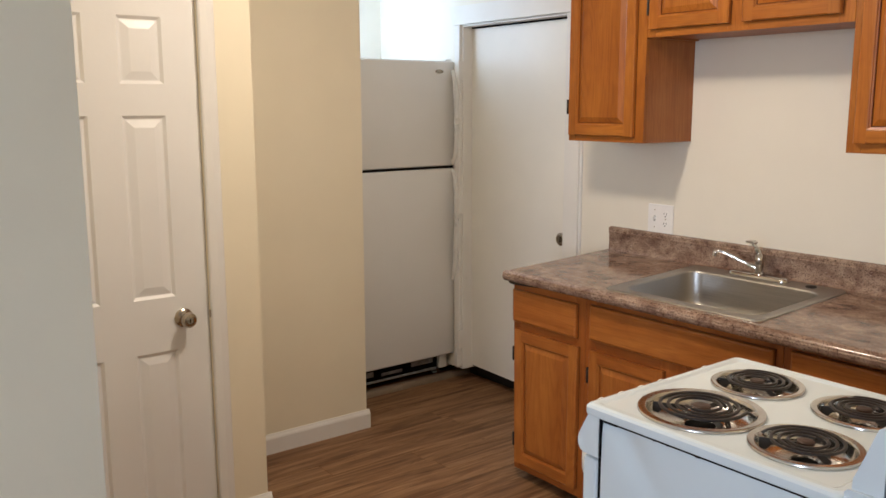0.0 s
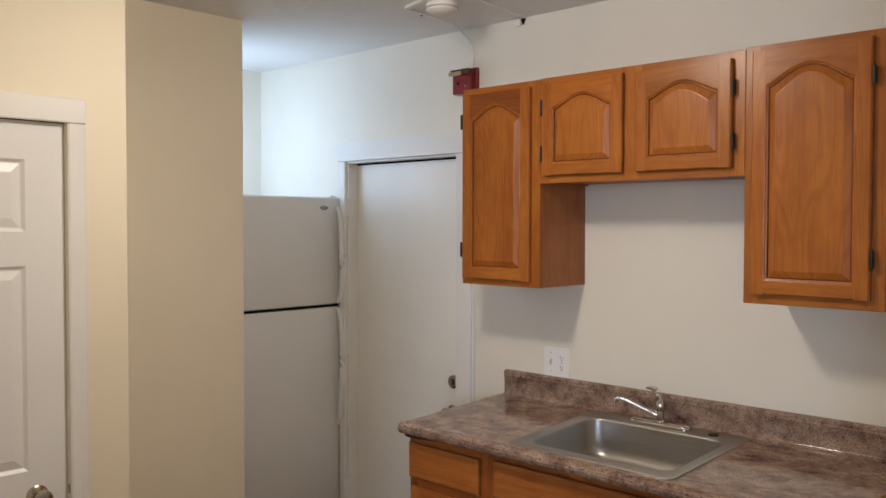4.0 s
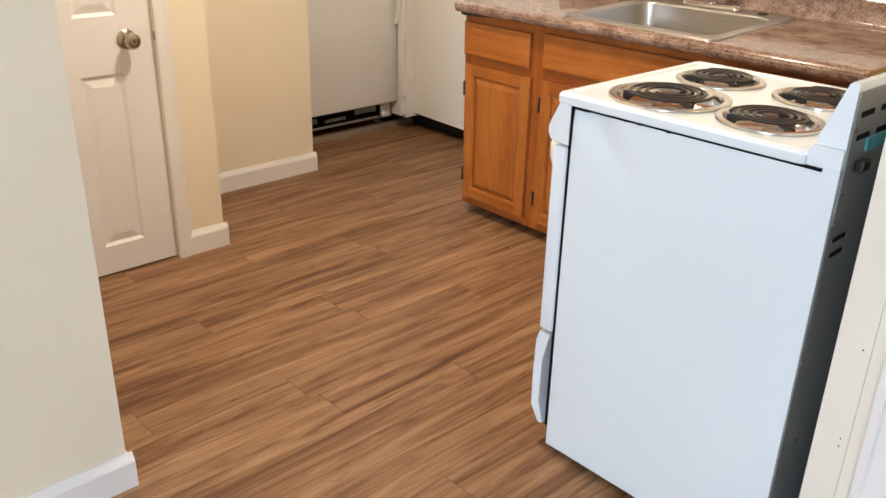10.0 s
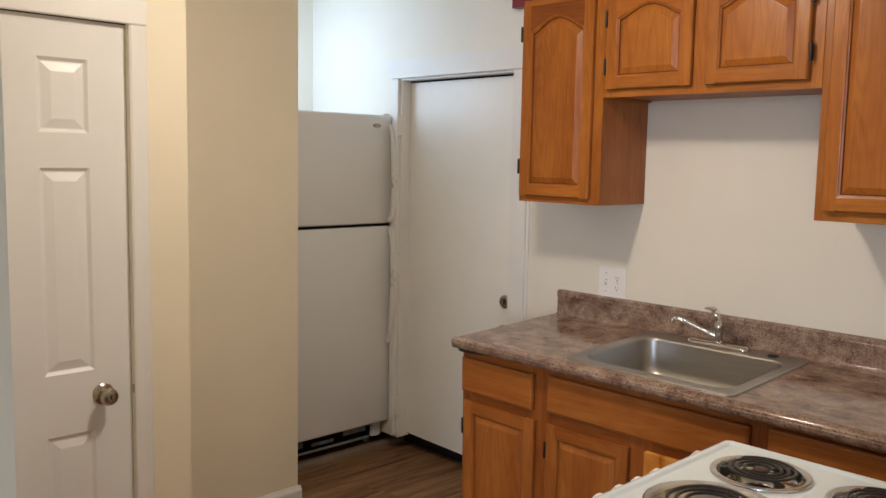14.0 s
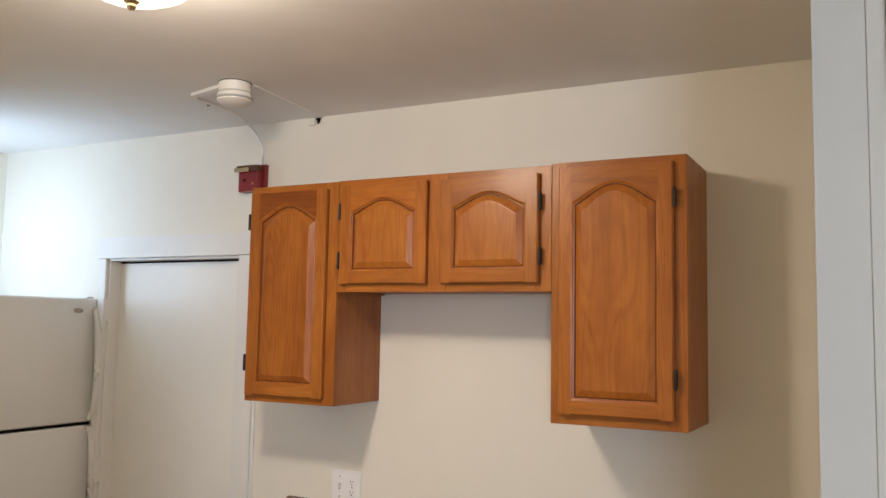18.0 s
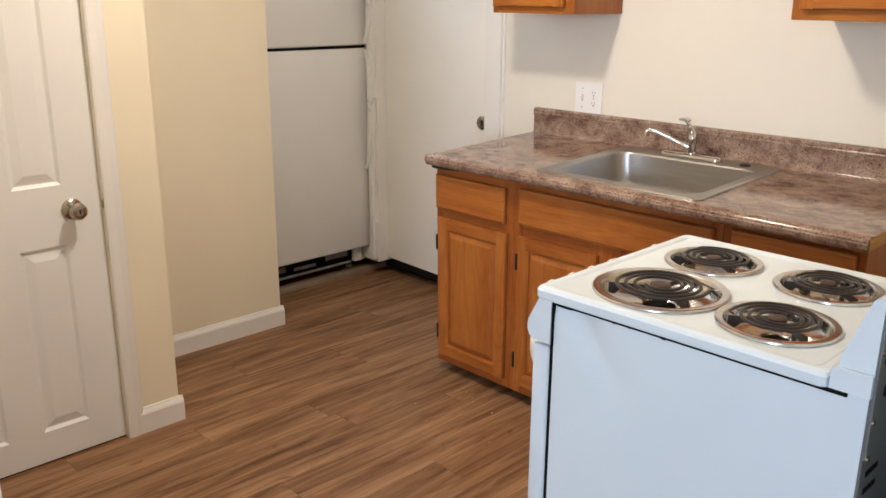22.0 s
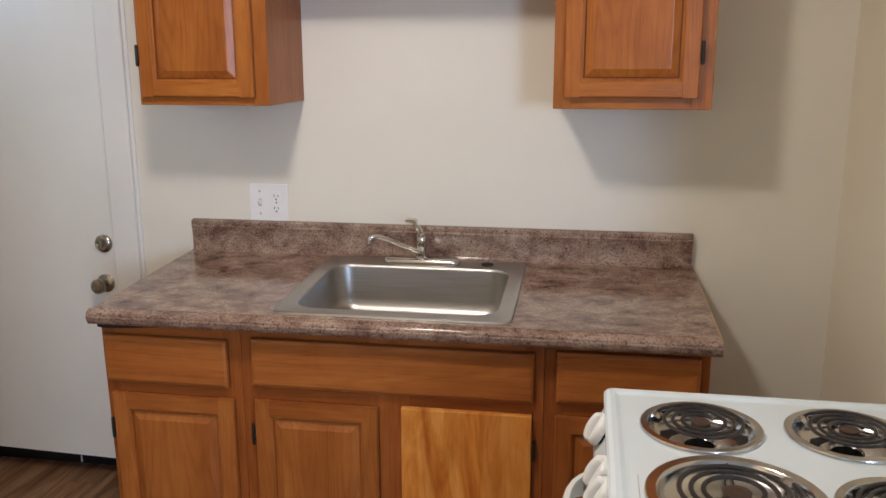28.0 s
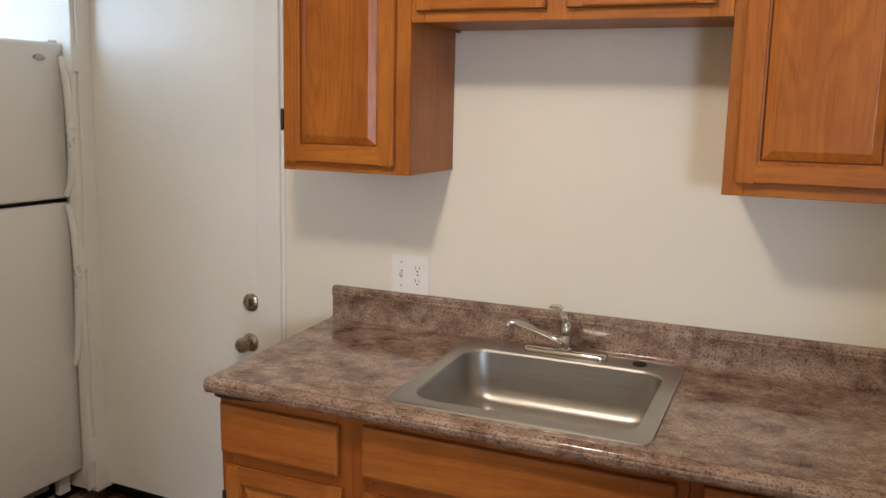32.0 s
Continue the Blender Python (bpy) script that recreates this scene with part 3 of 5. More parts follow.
part("paint_drip", box((-0.622, 0.1585, 0.004), (-0.616, 0.1598, 0.036)), trim_paint, flush, "white paint drip on the sill")
bolt = part("deadbolt", lathe([(0.032, 0), (0.032, -0.006), (0.027, -0.012), (0.020, -0.014), (0.020, -0.011), (0.0, -0.011)], (-0.378, LEAF_Y, 0.908), 1, 28), nickel, flush, "round deadbolt", smooth=True)
part("thumb_turn", box((-0.383, LEAF_Y - 0.026, 0.893), (-0.373, LEAF_Y - 0.0115, 0.923), 0.003), nickel, bolt)
knob(flush, (-0.383, LEAF_Y, 0.764), 1, -1, nickel, False)

# six-panel door
six = thing("door_2", (SIX_X, -2.08, 0), "closed white six-panel door with a nickel knob", "door", kind="structure")
SF = SIX_X - 0.012
Y0, Y1 = -2.385, -1.7755
part("door_core", box((SF - 0.03, Y0, 0.006), (SF - 0.009, Y1, 1.9600)), door_paint, six)
PANELS = ((0.11, 0.715), (0.905, 1.525), (1.628, 1.845))
COLS = ((-2.275, -2.145), (-2.038, -1.892))
bm = bmesh.new()
rails = [0.006, 0.11, 0.715, 0.905, 1.525, 1.628, 1.845, 1.9600]
for lo, hi in ((Y0, COLS[0][0]), (COLS[0][1], COLS[1][0]), (COLS[1][1], Y1)):
    add_box(bm, (SF - 0.009, lo, 0.006), (SF, hi, 1.9600))
for lo, hi in zip(rails[::2], rails[1::2]):
    for ya, yb in COLS:
        add_box(bm, (SF - 0.009, ya, lo), (SF, yb, hi))
part("stiles_and_rails", bm, door_paint, six)
for ya, yb in COLS:
    for za, zb in PANELS:
        def lp(s, d):
            return [(SF - d, ya + s, za + s), (SF - d, yb - s, za + s), (SF - d, yb - s, zb - s), (SF - d, ya + s, zb - s)]
        part("door_panel", add_loops(bmesh.new(), [lp(0, 0.0), lp(0.010, 0.0085), lp(0.014, 0.0085), lp(0.038, 0.002), lp(0.041, 0.0015)], False, True), door_paint, six)
part("casing_right", prism([(SIX_X + 0.0005, -1.774), (SIX_X + 0.012, -1.774), (SIX_X + 0.016, -1.768), (SIX_X + 0.018, -1.745), (SIX_X + 0.012, -1.722), (SIX_X + 0.008, -1.716), (SIX_X + 0.0005, -1.716)], 2, 0.0, 1.96), trim_paint, six)
part("casing_left", box((SIX_X + 0.0005, -2.45, 0.0), (SIX_X + 0.017, Y0 - 0.004, 1.96), 0.004), trim_paint, six)
part("casing_head", box((SIX_X + 0.0005, -2.45, 1.961), (SIX_X + 0.017, -1.716, 2.038), 0.005), trim_paint, six)
part("head_gap", box((SF - 0.004, Y0, 1.9600), (SF + 0.0005, Y1, 1.9632)), dark_gap, six)
part("edge_gap", box((SF - 0.004, Y1 - 0.0005, 0.006), (SF + 0.0003, Y1 + 0.0016, 1.955)), grey_plastic, six)
part("floor_gap", box((SF - 0.012, Y0, -0.002), (SF - 0.004, Y1, 0.006)), dark_gap, six)
part("strike", box((SIX_X - 0.003, -1.777, 0.815), (SIX_X + 0.004, -1.7735, 0.842)), nickel, six, "small worn metal strike")
knob(six, (SF, -1.868, 0.825), 0, 1, nickel)

# raised strip in front of the refrigerator
step = thing("raised_threshold", (-1.21, -0.4, 0), "raised floor strip in front of the refrigerator with a worn pale edge", "threshold", kind="structure")
part("platform", box((-1.86, STUB_END + 0.001, -0.003), (-1.222, -0.001, 0.028)), vinyl, step)
bm = bmesh.new()
jag = random.Random(5)
ys = [STUB_END + 0.016 + 0.93 * k / 48 for k in range(49)]
loops = []
for y in ys:
    e = jag.uniform(-0.004, 0.004)
    loops.append([(-1.229 + e, y, 0.0282), (-1.227 + e, y, 0.0304), (-1.198 + e * 0.6, y, 0.0270), (-1.192 + e * 0.6, y, 0.018), (-1.190 + e * 0.6, y, -0.002), (-1.2215, y, -0.002)])
add_loops(bm, loops, True, True)
part("edge_strip", bm, worn_edge, step, "narrow worn pale edge strip")


# ---------- refrigerator ----------
def refrigerator():
    f = thing("refrigerator", (-1.5, -0.4, 0.0285), "white two-door refrigerator with a top freezer, standing in the alcove", "refrigerator")
    X, YR, YL = -1.138, -0.006, -0.755
    part("cabinet_body", box((-1.84, YL, 0.162), (X - 0.055, YR, 1.775), 0.006), fridge_white, f)
    for n, za, zb in (("freezer_door", 1.232, 1.79), ("refrigerator_door", 0.165, 1.218)):
        d = part(n, box((X - 0.05, YL - 0.001, za), (X, YR + 0.001, zb), 0.011, 3), fridge_white, f, smooth=True)
        part("gasket", box((X - 0.0545, YL + 0.01, za + 0.01), (X - 0.0503, YR - 0.01, zb - 0.01)), grey_plastic, d, "grey door gasket")
        up = n == "freezer_door"
        z0, z1 = (za + 0.012, zb - 0.05) if up else (zb - 0.62, zb - 0.012)
        yh = YR - 0.018
        pts = []
        for k in range(15):
            u = k / 14
            bow = math.sin(math.pi * min(1, max(0, u))) ** 0.5
            wide = 0.050 * bow
            taper = (1 - u) if up else u
            pts.append((X + 0.004 + wide * (0.75 + 0.25 * taper), yh - 0.006 * bow, z0 + (z1 - z0) * u))
        part("handle", tube(pts, [0.010 + 0.004 * math.sin(math.pi * k / 14) for k in range(15)], 10, 1.3), fridge_plastic, d, "bowed white plastic handle", smooth=True)
        if up:
            b = lathe([(0.021, 0.0), (0.021, 0.0015), (0.018, 0.003), (0.0, 0.0033)], (X + 0.0005, YR - 0.105, 1.735), 0, 28)
            bmesh.ops.scale(b, vec=(1, 1.25, 0.52), verts=b.verts, space=Matrix.Translation((-X, -(YR - 0.105), -1.735)))
            part("badge", b, nickel, d, "small oval grey maker's badge", smooth=True)
    part("door_gap", box((X - 0.048, YL + 0.004, 1.2185), (X - 0.012, YR - 0.004, 1.2315)), dark_gap, f)
    part("hinge_cover", box((X - 0.04, YR - 0.012, 1.791), (X - 0.012, YR - 0.05, 1.80), 0.003), fridge_plastic, f)
    # solid near-black block stands in for the shade under the refrigerator
    g = part("base_grille", box((X - 0.6, YL + 0.02, 0.066), (X - 0.075, YR - 0.02, 0.1615), 0.003), dark_gap, f, "near-black block painted as the shaded open base")
    part("grille_bar", box((X - 0.062, YL + 0.03, 0.074), (X - 0.054, YR - 0.09, 0.088), 0.004), dull_metal, g)
    for ya, yb, za, zb in ((-0.27, -0.12, 0.118, 0.150), (-0.47, -0.33, 0.104, 0.122), (-0.62, -0.52, 0.11, 0.14)):
        part("grille_slat", box((X - 0.0595, ya, za), (X - 0.056, yb, zb), 0.0015), dull_metal, g, "dull bent metal piece")
    for y in (YL + 0.06, YR - 0.05):
        part("foot", lathe([(0.018, 0.0), (0.018, 0.012), (0.009, 0.014), (0.009, 0.06)], (-1.27, y, 0.0284), 2, 14), grey_plastic, f, "grey levelling foot")
        part("foot", lathe([(0.018, 0.0), (0.018, 0.012), (0.009, 0.014), (0.009, 0.06)], (-1.78, y, 0.0284), 2, 14), grey_plastic, f, "grey levelling foot")
    part("foot_bracket", box((X - 0.072, YR - 0.075, 0.078), (X - 0.045, YR - 0.022, 0.155), 0.004), fridge_plastic, f, "white hinge bracket with screws")


refrigerator()


# ---------- cabinets ----------
def outline(s, x0, x1, z0, zs, h, steps=22):
    """Opening of a panelled door, set in by s. h: the height of its arch over the shoulders at zs."""
    a, b = x0 + s, x1 - s
    pts = [(a, z0 + s), (b, z0 + s)]
    n = steps if h else 1
    for k in range(n + 1):
        u = 1 - k / n
        e = 0.5 - 0.5 * math.cos(2 * math.pi * u)
        pts.append((a + (b - a) * u, zs - s + (h * e ** 0.62 if h else 0)))
    return pts


def panel_door(cab, x0, x1, z0, z1, yf, arch, hinge_side, hinge_z, thick=0.019, stile=0.041, slab=False, dark_top=False):
    """A door with a frame and a raised panel, its front at yf."""
    up = plywood if slab else oak_up
    if slab:
        d = part("door", box((x0, yf, z0), (x1, yf + thick, z1), 0.003), up, cab, "flat varnished plywood door, lighter than the others")
    else:
        bm = bmesh.new()
        back = yf + thick
        ox0, ox1, oz0 = x0 + stile, x1 - stile, z0 + stile
        zs, h = (z1 - stile - 0.005 - arch, arch) if arch else (z1 - stile, 0)
        lp = outline(0, ox0, ox1, oz0, zs, h)
        ed = 0.004
        # stiles and bottom rail, with eased outer edges
        add_prism(bm, [(x0, yf + ed), (x0 + ed, yf), (ox0, yf), (ox0, back), (x0, back)], 2, z0, z1)
        add_prism(bm, [(ox1, yf), (x1 - ed, yf), (x1, yf + ed), (x1, back), (ox1, back)], 2, z0, z1)
        # moulded inner edge
        def ring(s, dd):
            return [(p[0], yf + dd, p[1]) for p in outline(s, ox0, ox1, oz0, zs, h)]
        add_loops(bm, [ring(-0.0005, 0.0), ring(0.003, 0.0012), ring(0.005, 0.005), ring(0.0085, 0.0062), ring(0.0085, thick * 0.8)])
        d = part("door", bm, up, cab)
        part("bottom_rail", prism([(yf, z0 + ed), (yf + ed, z0), (back, z0), (back, oz0), (yf, oz0)], 0, ox0 + 0.0003, ox1 - 0.0003), oak_across, d)
        top = [(p[0], p[1]) for p in lp[2:]]
        part("top_rail", prism([(ox1 - 0.0003, z1 - 0.001), (ox0 + 0.0003, z1 - 0.001)] + [(min(max(px, ox0 + 0.0003), ox1 - 0.0003), pz) for px, pz in top[::-1]], 1, yf, back), oak_dark if dark_top else oak_across, d)
        # groove ring: stain on arched doors, shade painted in on the base doors
        part("panel_groove", add_loops(bmesh.new(), [ring(0.0080, 0.0107), ring(0.0116, 0.0106), ring(0.0126, 0.0100)]), stain_shade if arch else red_up, d, "darker groove tone, gathered stain and painted shade")
        part("panel", add_loops(bmesh.new(), [ring(0.0075, 0.0135), ring(0.0085, 0.0109), ring(0.012, 0.0109), ring(0.029, 0.0026), ring(0.032, 0.0010), ring(0.034, 0.0008)], False, True), oak_up, d)
    # dark line round the door: some stain, and the gap's shadow painted in
    part("edge_stain", box((x0 - 0.0014, yf + thick - 0.0022, z0 - 0.0016), (x1 + 0.0014, yf + thick - 0.0003, z1 + 0.0012)), stain_shade, d, "dark line round the edge, stain and painted gap shade")
    for z in hinge_z:
        hx = x0 if hinge_side < 0 else x1
        hb = part("hinge", box((hx + hinge_side * 0.001, yf + 0.006, z - 0.024), (hx + hinge_side * 0.009, yf + 0.0195, z + 0.024), 0.002), black, d, "small black hinge")
        part("hinge_barrel", lathe([(0.0035, -0.03), (0.0046, -0.026), (0.0046, 0.026), (0.0035, 0.03)], (hx + hinge_side * 0.005, yf + 0.003, z), 2, 10), black, hb, smooth=True)
    return d


def drawer_front(cab, x0, x1, z0, z1, yf, name="drawer_front"):
    e = 0.007
    def lp(s, d):
        return [(x0 + s, yf + d, z0 + s), (x1 - s, yf + d, z0 + s), (x1 - s, yf + d, z1 - s), (x0 + s, yf + d, z1 - s)]
    d = part(name, add_loops(bmesh.new(), [lp(0, 0.0185), lp(0, 0.007), lp(0.002, 0.0035), lp(e, 0.001), lp(e + 0.002, 0)], True, True), oak_across, cab)
    # same dark outline behind the drawer front, stain plus painted shadow
    part("edge_stain", box((x0 - 0.0014, yf + 0.0165, z0 - 0.0016), (x1 + 0.0014, yf + 0.0184, z1 + 0.0012)), stain_shade, d, "dark line round the edge, stain and painted gap shade")
    return d


def face_frame(cab, x0, x1, z0, z1, yf, uprights, rails):
    for a, b in uprights:
        part("frame_stile", box((a, yf, z0), (b, yf + 0.019, z1), 0.0012, 1), oak_up, cab)
    ups = sorted(uprights)
    for a, b in rails:
        for (l0, r0), (l1, r1) in zip(ups, ups[1:]):
            if not isinstance(a, tuple):
                part("frame_rail", box((r0, yf + 0.0006, a), (l1, yf + 0.019, b), 0.001, 1), oak_across, cab)


def cabinet_box(cab, x0, x1, z0, z1, yb, yf, lid=True):
    t = 0.014
    part("side_panel", box((x0 + 0.0005, yf + 0.0195, z0), (x0 + t, yb, z1)), oak_side, cab)
    part("side_panel", box((x1 - t, yf + 0.0195, z0), (x1 - 0.0005, yb, z1)), oak_side, cab)
    part("bottom_panel", box((x0 + t, yf + 0.0195, z0 + 0.006), (x1 - t, yb, z0 + 0.02)), oak_side, cab)
    if lid:
        part("top_panel", box((x0 + t, yf + 0.0195, z1 - 0.014), (x1 - t, yb, z1)), oak_side, cab)
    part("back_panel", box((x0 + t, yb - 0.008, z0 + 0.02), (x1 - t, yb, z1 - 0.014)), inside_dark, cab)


WALLGAP, FU, DU = -0.001, -0.302, -0.322
left_u = thing("wall_cabinet", (0.2, -0.15, 1.411), "stained oak wall cabinet with one cathedral-arch door, beside the white door", "wall cabinet", "kitchen cabinets")
cabinet_box(left_u, 0.002, 0.394, 1.411, 2.196, WALLGAP, FU)
face_frame(left_u, 0.002, 0.394, 1.411, 2.196, FU, [(0.002, 0.04), (0.338, 0.394)], [(1.411, 1.455), (2.15, 2.196)])
panel_door(left_u, 0.014, 0.353, 1.435, 2.170, DU, 0.052, -1, (1.55, 2.065), dark_top=True)

mid_u = thing("wall_cabinet", (0.79, -0.15, 1.806), "short stained oak wall cabinet with two cathedral-arch doors over the sink", "wall cabinet", "kitchen cabinets")
cabinet_box(mid_u, 0.395, 1.187, 1.806, 2.198, WALLGAP, FU)
face_frame(mid_u, 0.395, 1.187, 1.806, 2.198, FU, [(0.395, 0.435), (0.74, 0.822), (1.135, 1.187)], [(1.806, 1.85), (2.155, 2.198)])
panel_door(mid_u, 0.414, 0.755, 1.834, 2.176, DU, 0.045, -1, (1.915, 2.085))
panel_door(mid_u, 0.806, 1.149, 1.834, 2.174, DU, 0.045, 1, (1.915, 2.085))

right_u = thing("wall_cabinet", (1.39, -0.15, 1.409), "tall stained oak wall cabinet with one cathedral-arch door", "wall cabinet", "kitchen cabinets")
cabinet_box(right_u, 1.188, 1.598, 1.409, 2.203, WALLGAP, FU)
face_frame(right_u, 1.188, 1.598, 1.409, 2.203, FU, [(1.188, 1.235), (1.545, 1.598)], [(1.409, 1.455), (2.16, 2.203)])
panel_door(right_u, 1.216, 1.561, 1.440, 2.183, DU, 0.058, 1, (1.555, 2.075))

FB, DB, BZ, BT = -0.595, -0.614, 0.041, 0.852
base_l = thing("base_cabinet", (0.2, -0.3, 0), "stained oak base cabinet with a drawer over one raised-panel door", "base cabinet", "kitchen cabinets")
base_m = thing("base_cabinet", (0.8, -0.3, 0), "stained oak sink cabinet with one raised-panel and one plywood door", "base cabinet", "kitchen cabinets")
base_r = thing("base_cabinet", (1.4, -0.3, 0), "stained oak base cabinet with a drawer, partly hidden behind the stove", "base cabinet", "kitchen cabinets")
for cab, x0, x1 in ((base_l, 0.008, 0.394), (base_m, 0.395, 1.196), (base_r, 1.197, 1.596)):
    cabinet_box(cab, x0, x1, BZ, BT, -0.001, FB, False)
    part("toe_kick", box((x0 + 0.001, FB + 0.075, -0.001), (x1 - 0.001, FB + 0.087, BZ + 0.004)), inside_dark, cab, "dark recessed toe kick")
face_frame(base_l, 0.008, 0.394, BZ, BT, FB, [(0.008, 0.045), (0.345, 0.394)], [(BZ, 0.105), (0.635, 0.70), (0.80, BT)])
face_frame(base_m, 0.395, 1.196, BZ, BT, FB, [(0.395, 0.445), (0.745, 0.848), (1.148, 1.196)], [(BZ, 0.105), (0.64, 0.71), (0.805, BT)])
face_frame(base_r, 1.197, 1.596, BZ, BT, FB, [(1.197, 1.245), (1.555, 1.596)], [(BZ, 0.105), (0.645, 0.715), (0.81, BT)])
drawer_front(base_l, 0.016, 0.359, 0.682, 0.814, DB)
drawer_front(base_m, 0.425, 1.171, 0.692, 0.824, DB, "false_drawer_front")
drawer_front(base_r, 1.226, 1.573, 0.70, 0.834, DB)
panel_door(base_l, 0.027, 0.370, 0.077, 0.648, DB, 0, -1, (0.175, 0.545))
panel_door(base_m, 0.428, 0.767, 0.079, 0.652, DB, 0, -1, (0.175, 0.555))
panel_door(base_m, 0.829, 1.168, 0.094, 0.659, DB, 0, 1, (0.175, 0.565), slab=True)
panel_door(base_r, 1.224, 1.573, 0.094, 0.662, DB, 0, 1, (0.175, 0.565))

# the base cabinets are toned redder for the warmer light on them, their doors paler
for cab in (base_l, base_m, base_r):
    for piece in cab.children_recursive:
        mats = piece.data.materials
        of_door = piece.name.startswith(("door", "panel", "drawer", "false_drawer")) or piece.parent.name.startswith("door")
        if mats[0] == oak_up:
            mats[0] = pale_up if of_door else red_up
        elif mats[0] == oak_across:
            mats[0] = pale_across if of_door else red_across

# shear the cabinet by the door to fit the camera's view, its free top corner outwards
for piece in base_l.children_recursive:
    for v in piece.data.vertices:
        v.co.x -= 0.014 * (v.co.z / 0.85) * (0.194 - v.co.x) / 0.386

# ---------- worktop, sink, tap ----------
TILT = Matrix.Translation((0, 0, 0.918)) @ Matrix.Rotation(radians(2.3), 4, "X")
SX0, SX1, SY0, SY1 = 0.478, 1.112, -0.602, -0.045
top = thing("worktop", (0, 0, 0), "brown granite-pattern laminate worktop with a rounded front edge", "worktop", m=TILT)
WX0, WX1 = -0.009, 1.612
hx0, hx1, hy0, hy1 = SX0 + 0.014, SX1 - 0.014, SY0 + 0.014, SY1 - 0.014
front = [(-0.62, -0.0004), (-0.632, 0.001), (-0.636, 0.0045), (-0.642, 0.0045), (-0.646, 0.0015), (-0.650, 0.0005), (-0.655, -0.003), (-0.6575, -0.008), (-0.6568, -0.0105), (-0.6590, -0.0135), (-0.6595, -0.017), (-0.6575, -0.0205), (-0.6578, -0.024), (-0.656, -0.028), (-0.650, -0.036), (-0.640, -0.040), (-0.62, -0.040)]
bm = bmesh.new()
add_box(bm, (WX0, hy1, -0.022), (WX1, -0.001, 0))
add_box(bm, (WX0, -0.62, -0.022), (WX1, hy0, 0))
add_box(bm, (WX0, hy0, -0.022), (hx0, hy1, 0))
add_box(bm, (hx1, hy0, -0.022), (WX1, hy1, 0))
part("top_board", bm, laminate, top, local=True)
part("front_edge", prism(front, 0, WX0, WX1), laminate, top, "ridged rounded front edge", local=True, smooth=True)
splash = [(-0.001, 0.0), (-0.034, 0.0), (-0.026, 0.004), (-0.0225, 0.011), (-0.0215, 0.074), (-0.0245, 0.079), (-0.0255, 0.083), (-0.023, 0.088), (-0.0245, 0.093), (-0.022, 0.100), (-0.014, 0.1035), (-0.001, 0.1035)]
part("backsplash", prism(splash, 0, WX0 + 0.006, WX1 - 0.004), laminate, top, local=True, smooth=True)
part("end_strip", box((WX1, -0.648, -0.034), (WX1 + 0.0025, -0.002, -0.001)), raw_edge, top, "bare tan board at the end of the worktop", local=True)
# near-black wedge paints the shade of the tapering gap under the corner
part("broken_underside", prism([(0.010, -0.0475), (0.03, -0.0500), (0.075, -0.0485), (0.12, -0.0455), (0.19, -0.0402), (0.010, -0.0402)], 1, -0.640, -0.600), inside_dark, top, "ragged near-black wedge, painted shade of the gap under the corner", local=True)
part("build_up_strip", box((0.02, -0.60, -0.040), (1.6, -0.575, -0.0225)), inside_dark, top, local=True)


def rounded(x0, x1, y0, y1, r, z, n=6):
    pts = []
    for cx, cy, a0 in ((x1 - r, y1 - r, 0), (x0 + r, y1 - r, 90), (x0 + r, y0 + r, 180), (x1 - r, y0 + r, 270)):
        for k in range(n + 1):
            a = radians(a0 + 90 * k / n)
            pts.append((cx + r * math.cos(a), cy + r * math.sin(a), z))
    return pts


sink = thing("sink", (0, 0, 0), "single-bowl brushed stainless steel sink set into the worktop", "sink", m=TILT)
bx0, bx1, by0, by1 = 0.522, 1.066, -0.548, -0.135
part("rim", add_loops(bmesh.new(), [rounded(SX0, SX1, SY0, SY1, 0.035, 0.0006), rounded(SX0 + 0.002, SX1 - 0.002, SY0 + 0.002, SY1 - 0.002, 0.034, 0.0045), rounded(SX0 + 0.008, SX1 - 0.008, SY0 + 0.008, SY1 - 0.008, 0.03, 0.006),
     rounded(SX0 + 0.014, SX1 - 0.014, SY0 + 0.014, SY1 - 0.014, 0.028, 0.0045), rounded(bx0 - 0.008, bx1 + 0.008, by0 - 0.008, by1 + 0.008, 0.068, 0.004), rounded(bx0 - 0.003, bx1 + 0.003, by0 - 0.003, by1 + 0.003, 0.064, 0.0025), rounded(bx0, bx1, by0, by1, 0.06, -0.003)]), steel, sink, local=True, smooth=True)
loops = [rounded(bx0, bx1, by0, by1, 0.06, -0.003), rounded(bx0 + 0.008, bx1 - 0.008, by0 + 0.008, by1 - 0.008, 0.058, -0.10)]
for k in range(1, 6):
    a = radians(90 * k / 5)
    s = 0.010 + 0.045 * (1 - math.cos(a))
    loops.append(rounded(bx0 + s, bx1 - s, by0 + s, by1 - s, 0.056, -0.105 - 0.045 * math.sin(a)))
loops.append(rounded(bx0 + 0.18, bx1 - 0.18, by0 + 0.15, by1 - 0.15, 0.03, -0.156))
part("bowl", add_loops(bmesh.new(), loops, False, True), steel, sink, local=True, smooth=True)
dr = part("drain", lathe([(0.043, 0.001), (0.043, 0.003), (0.034, 0.003), (0.028, -0.006), (0.0, -0.006)], (0.794, -0.34, -0.156), 2, 28), chrome, sink, local=True, smooth=True)
part("hole_cover", lathe([(0.019, 0.0), (0.019, 0.003), (0.014, 0.0045), (0, 0.0045)], (0.992, -0.088, 0.0045), 2, 20), black, sink, "black cover over the spare tap hole", local=True, smooth=True)

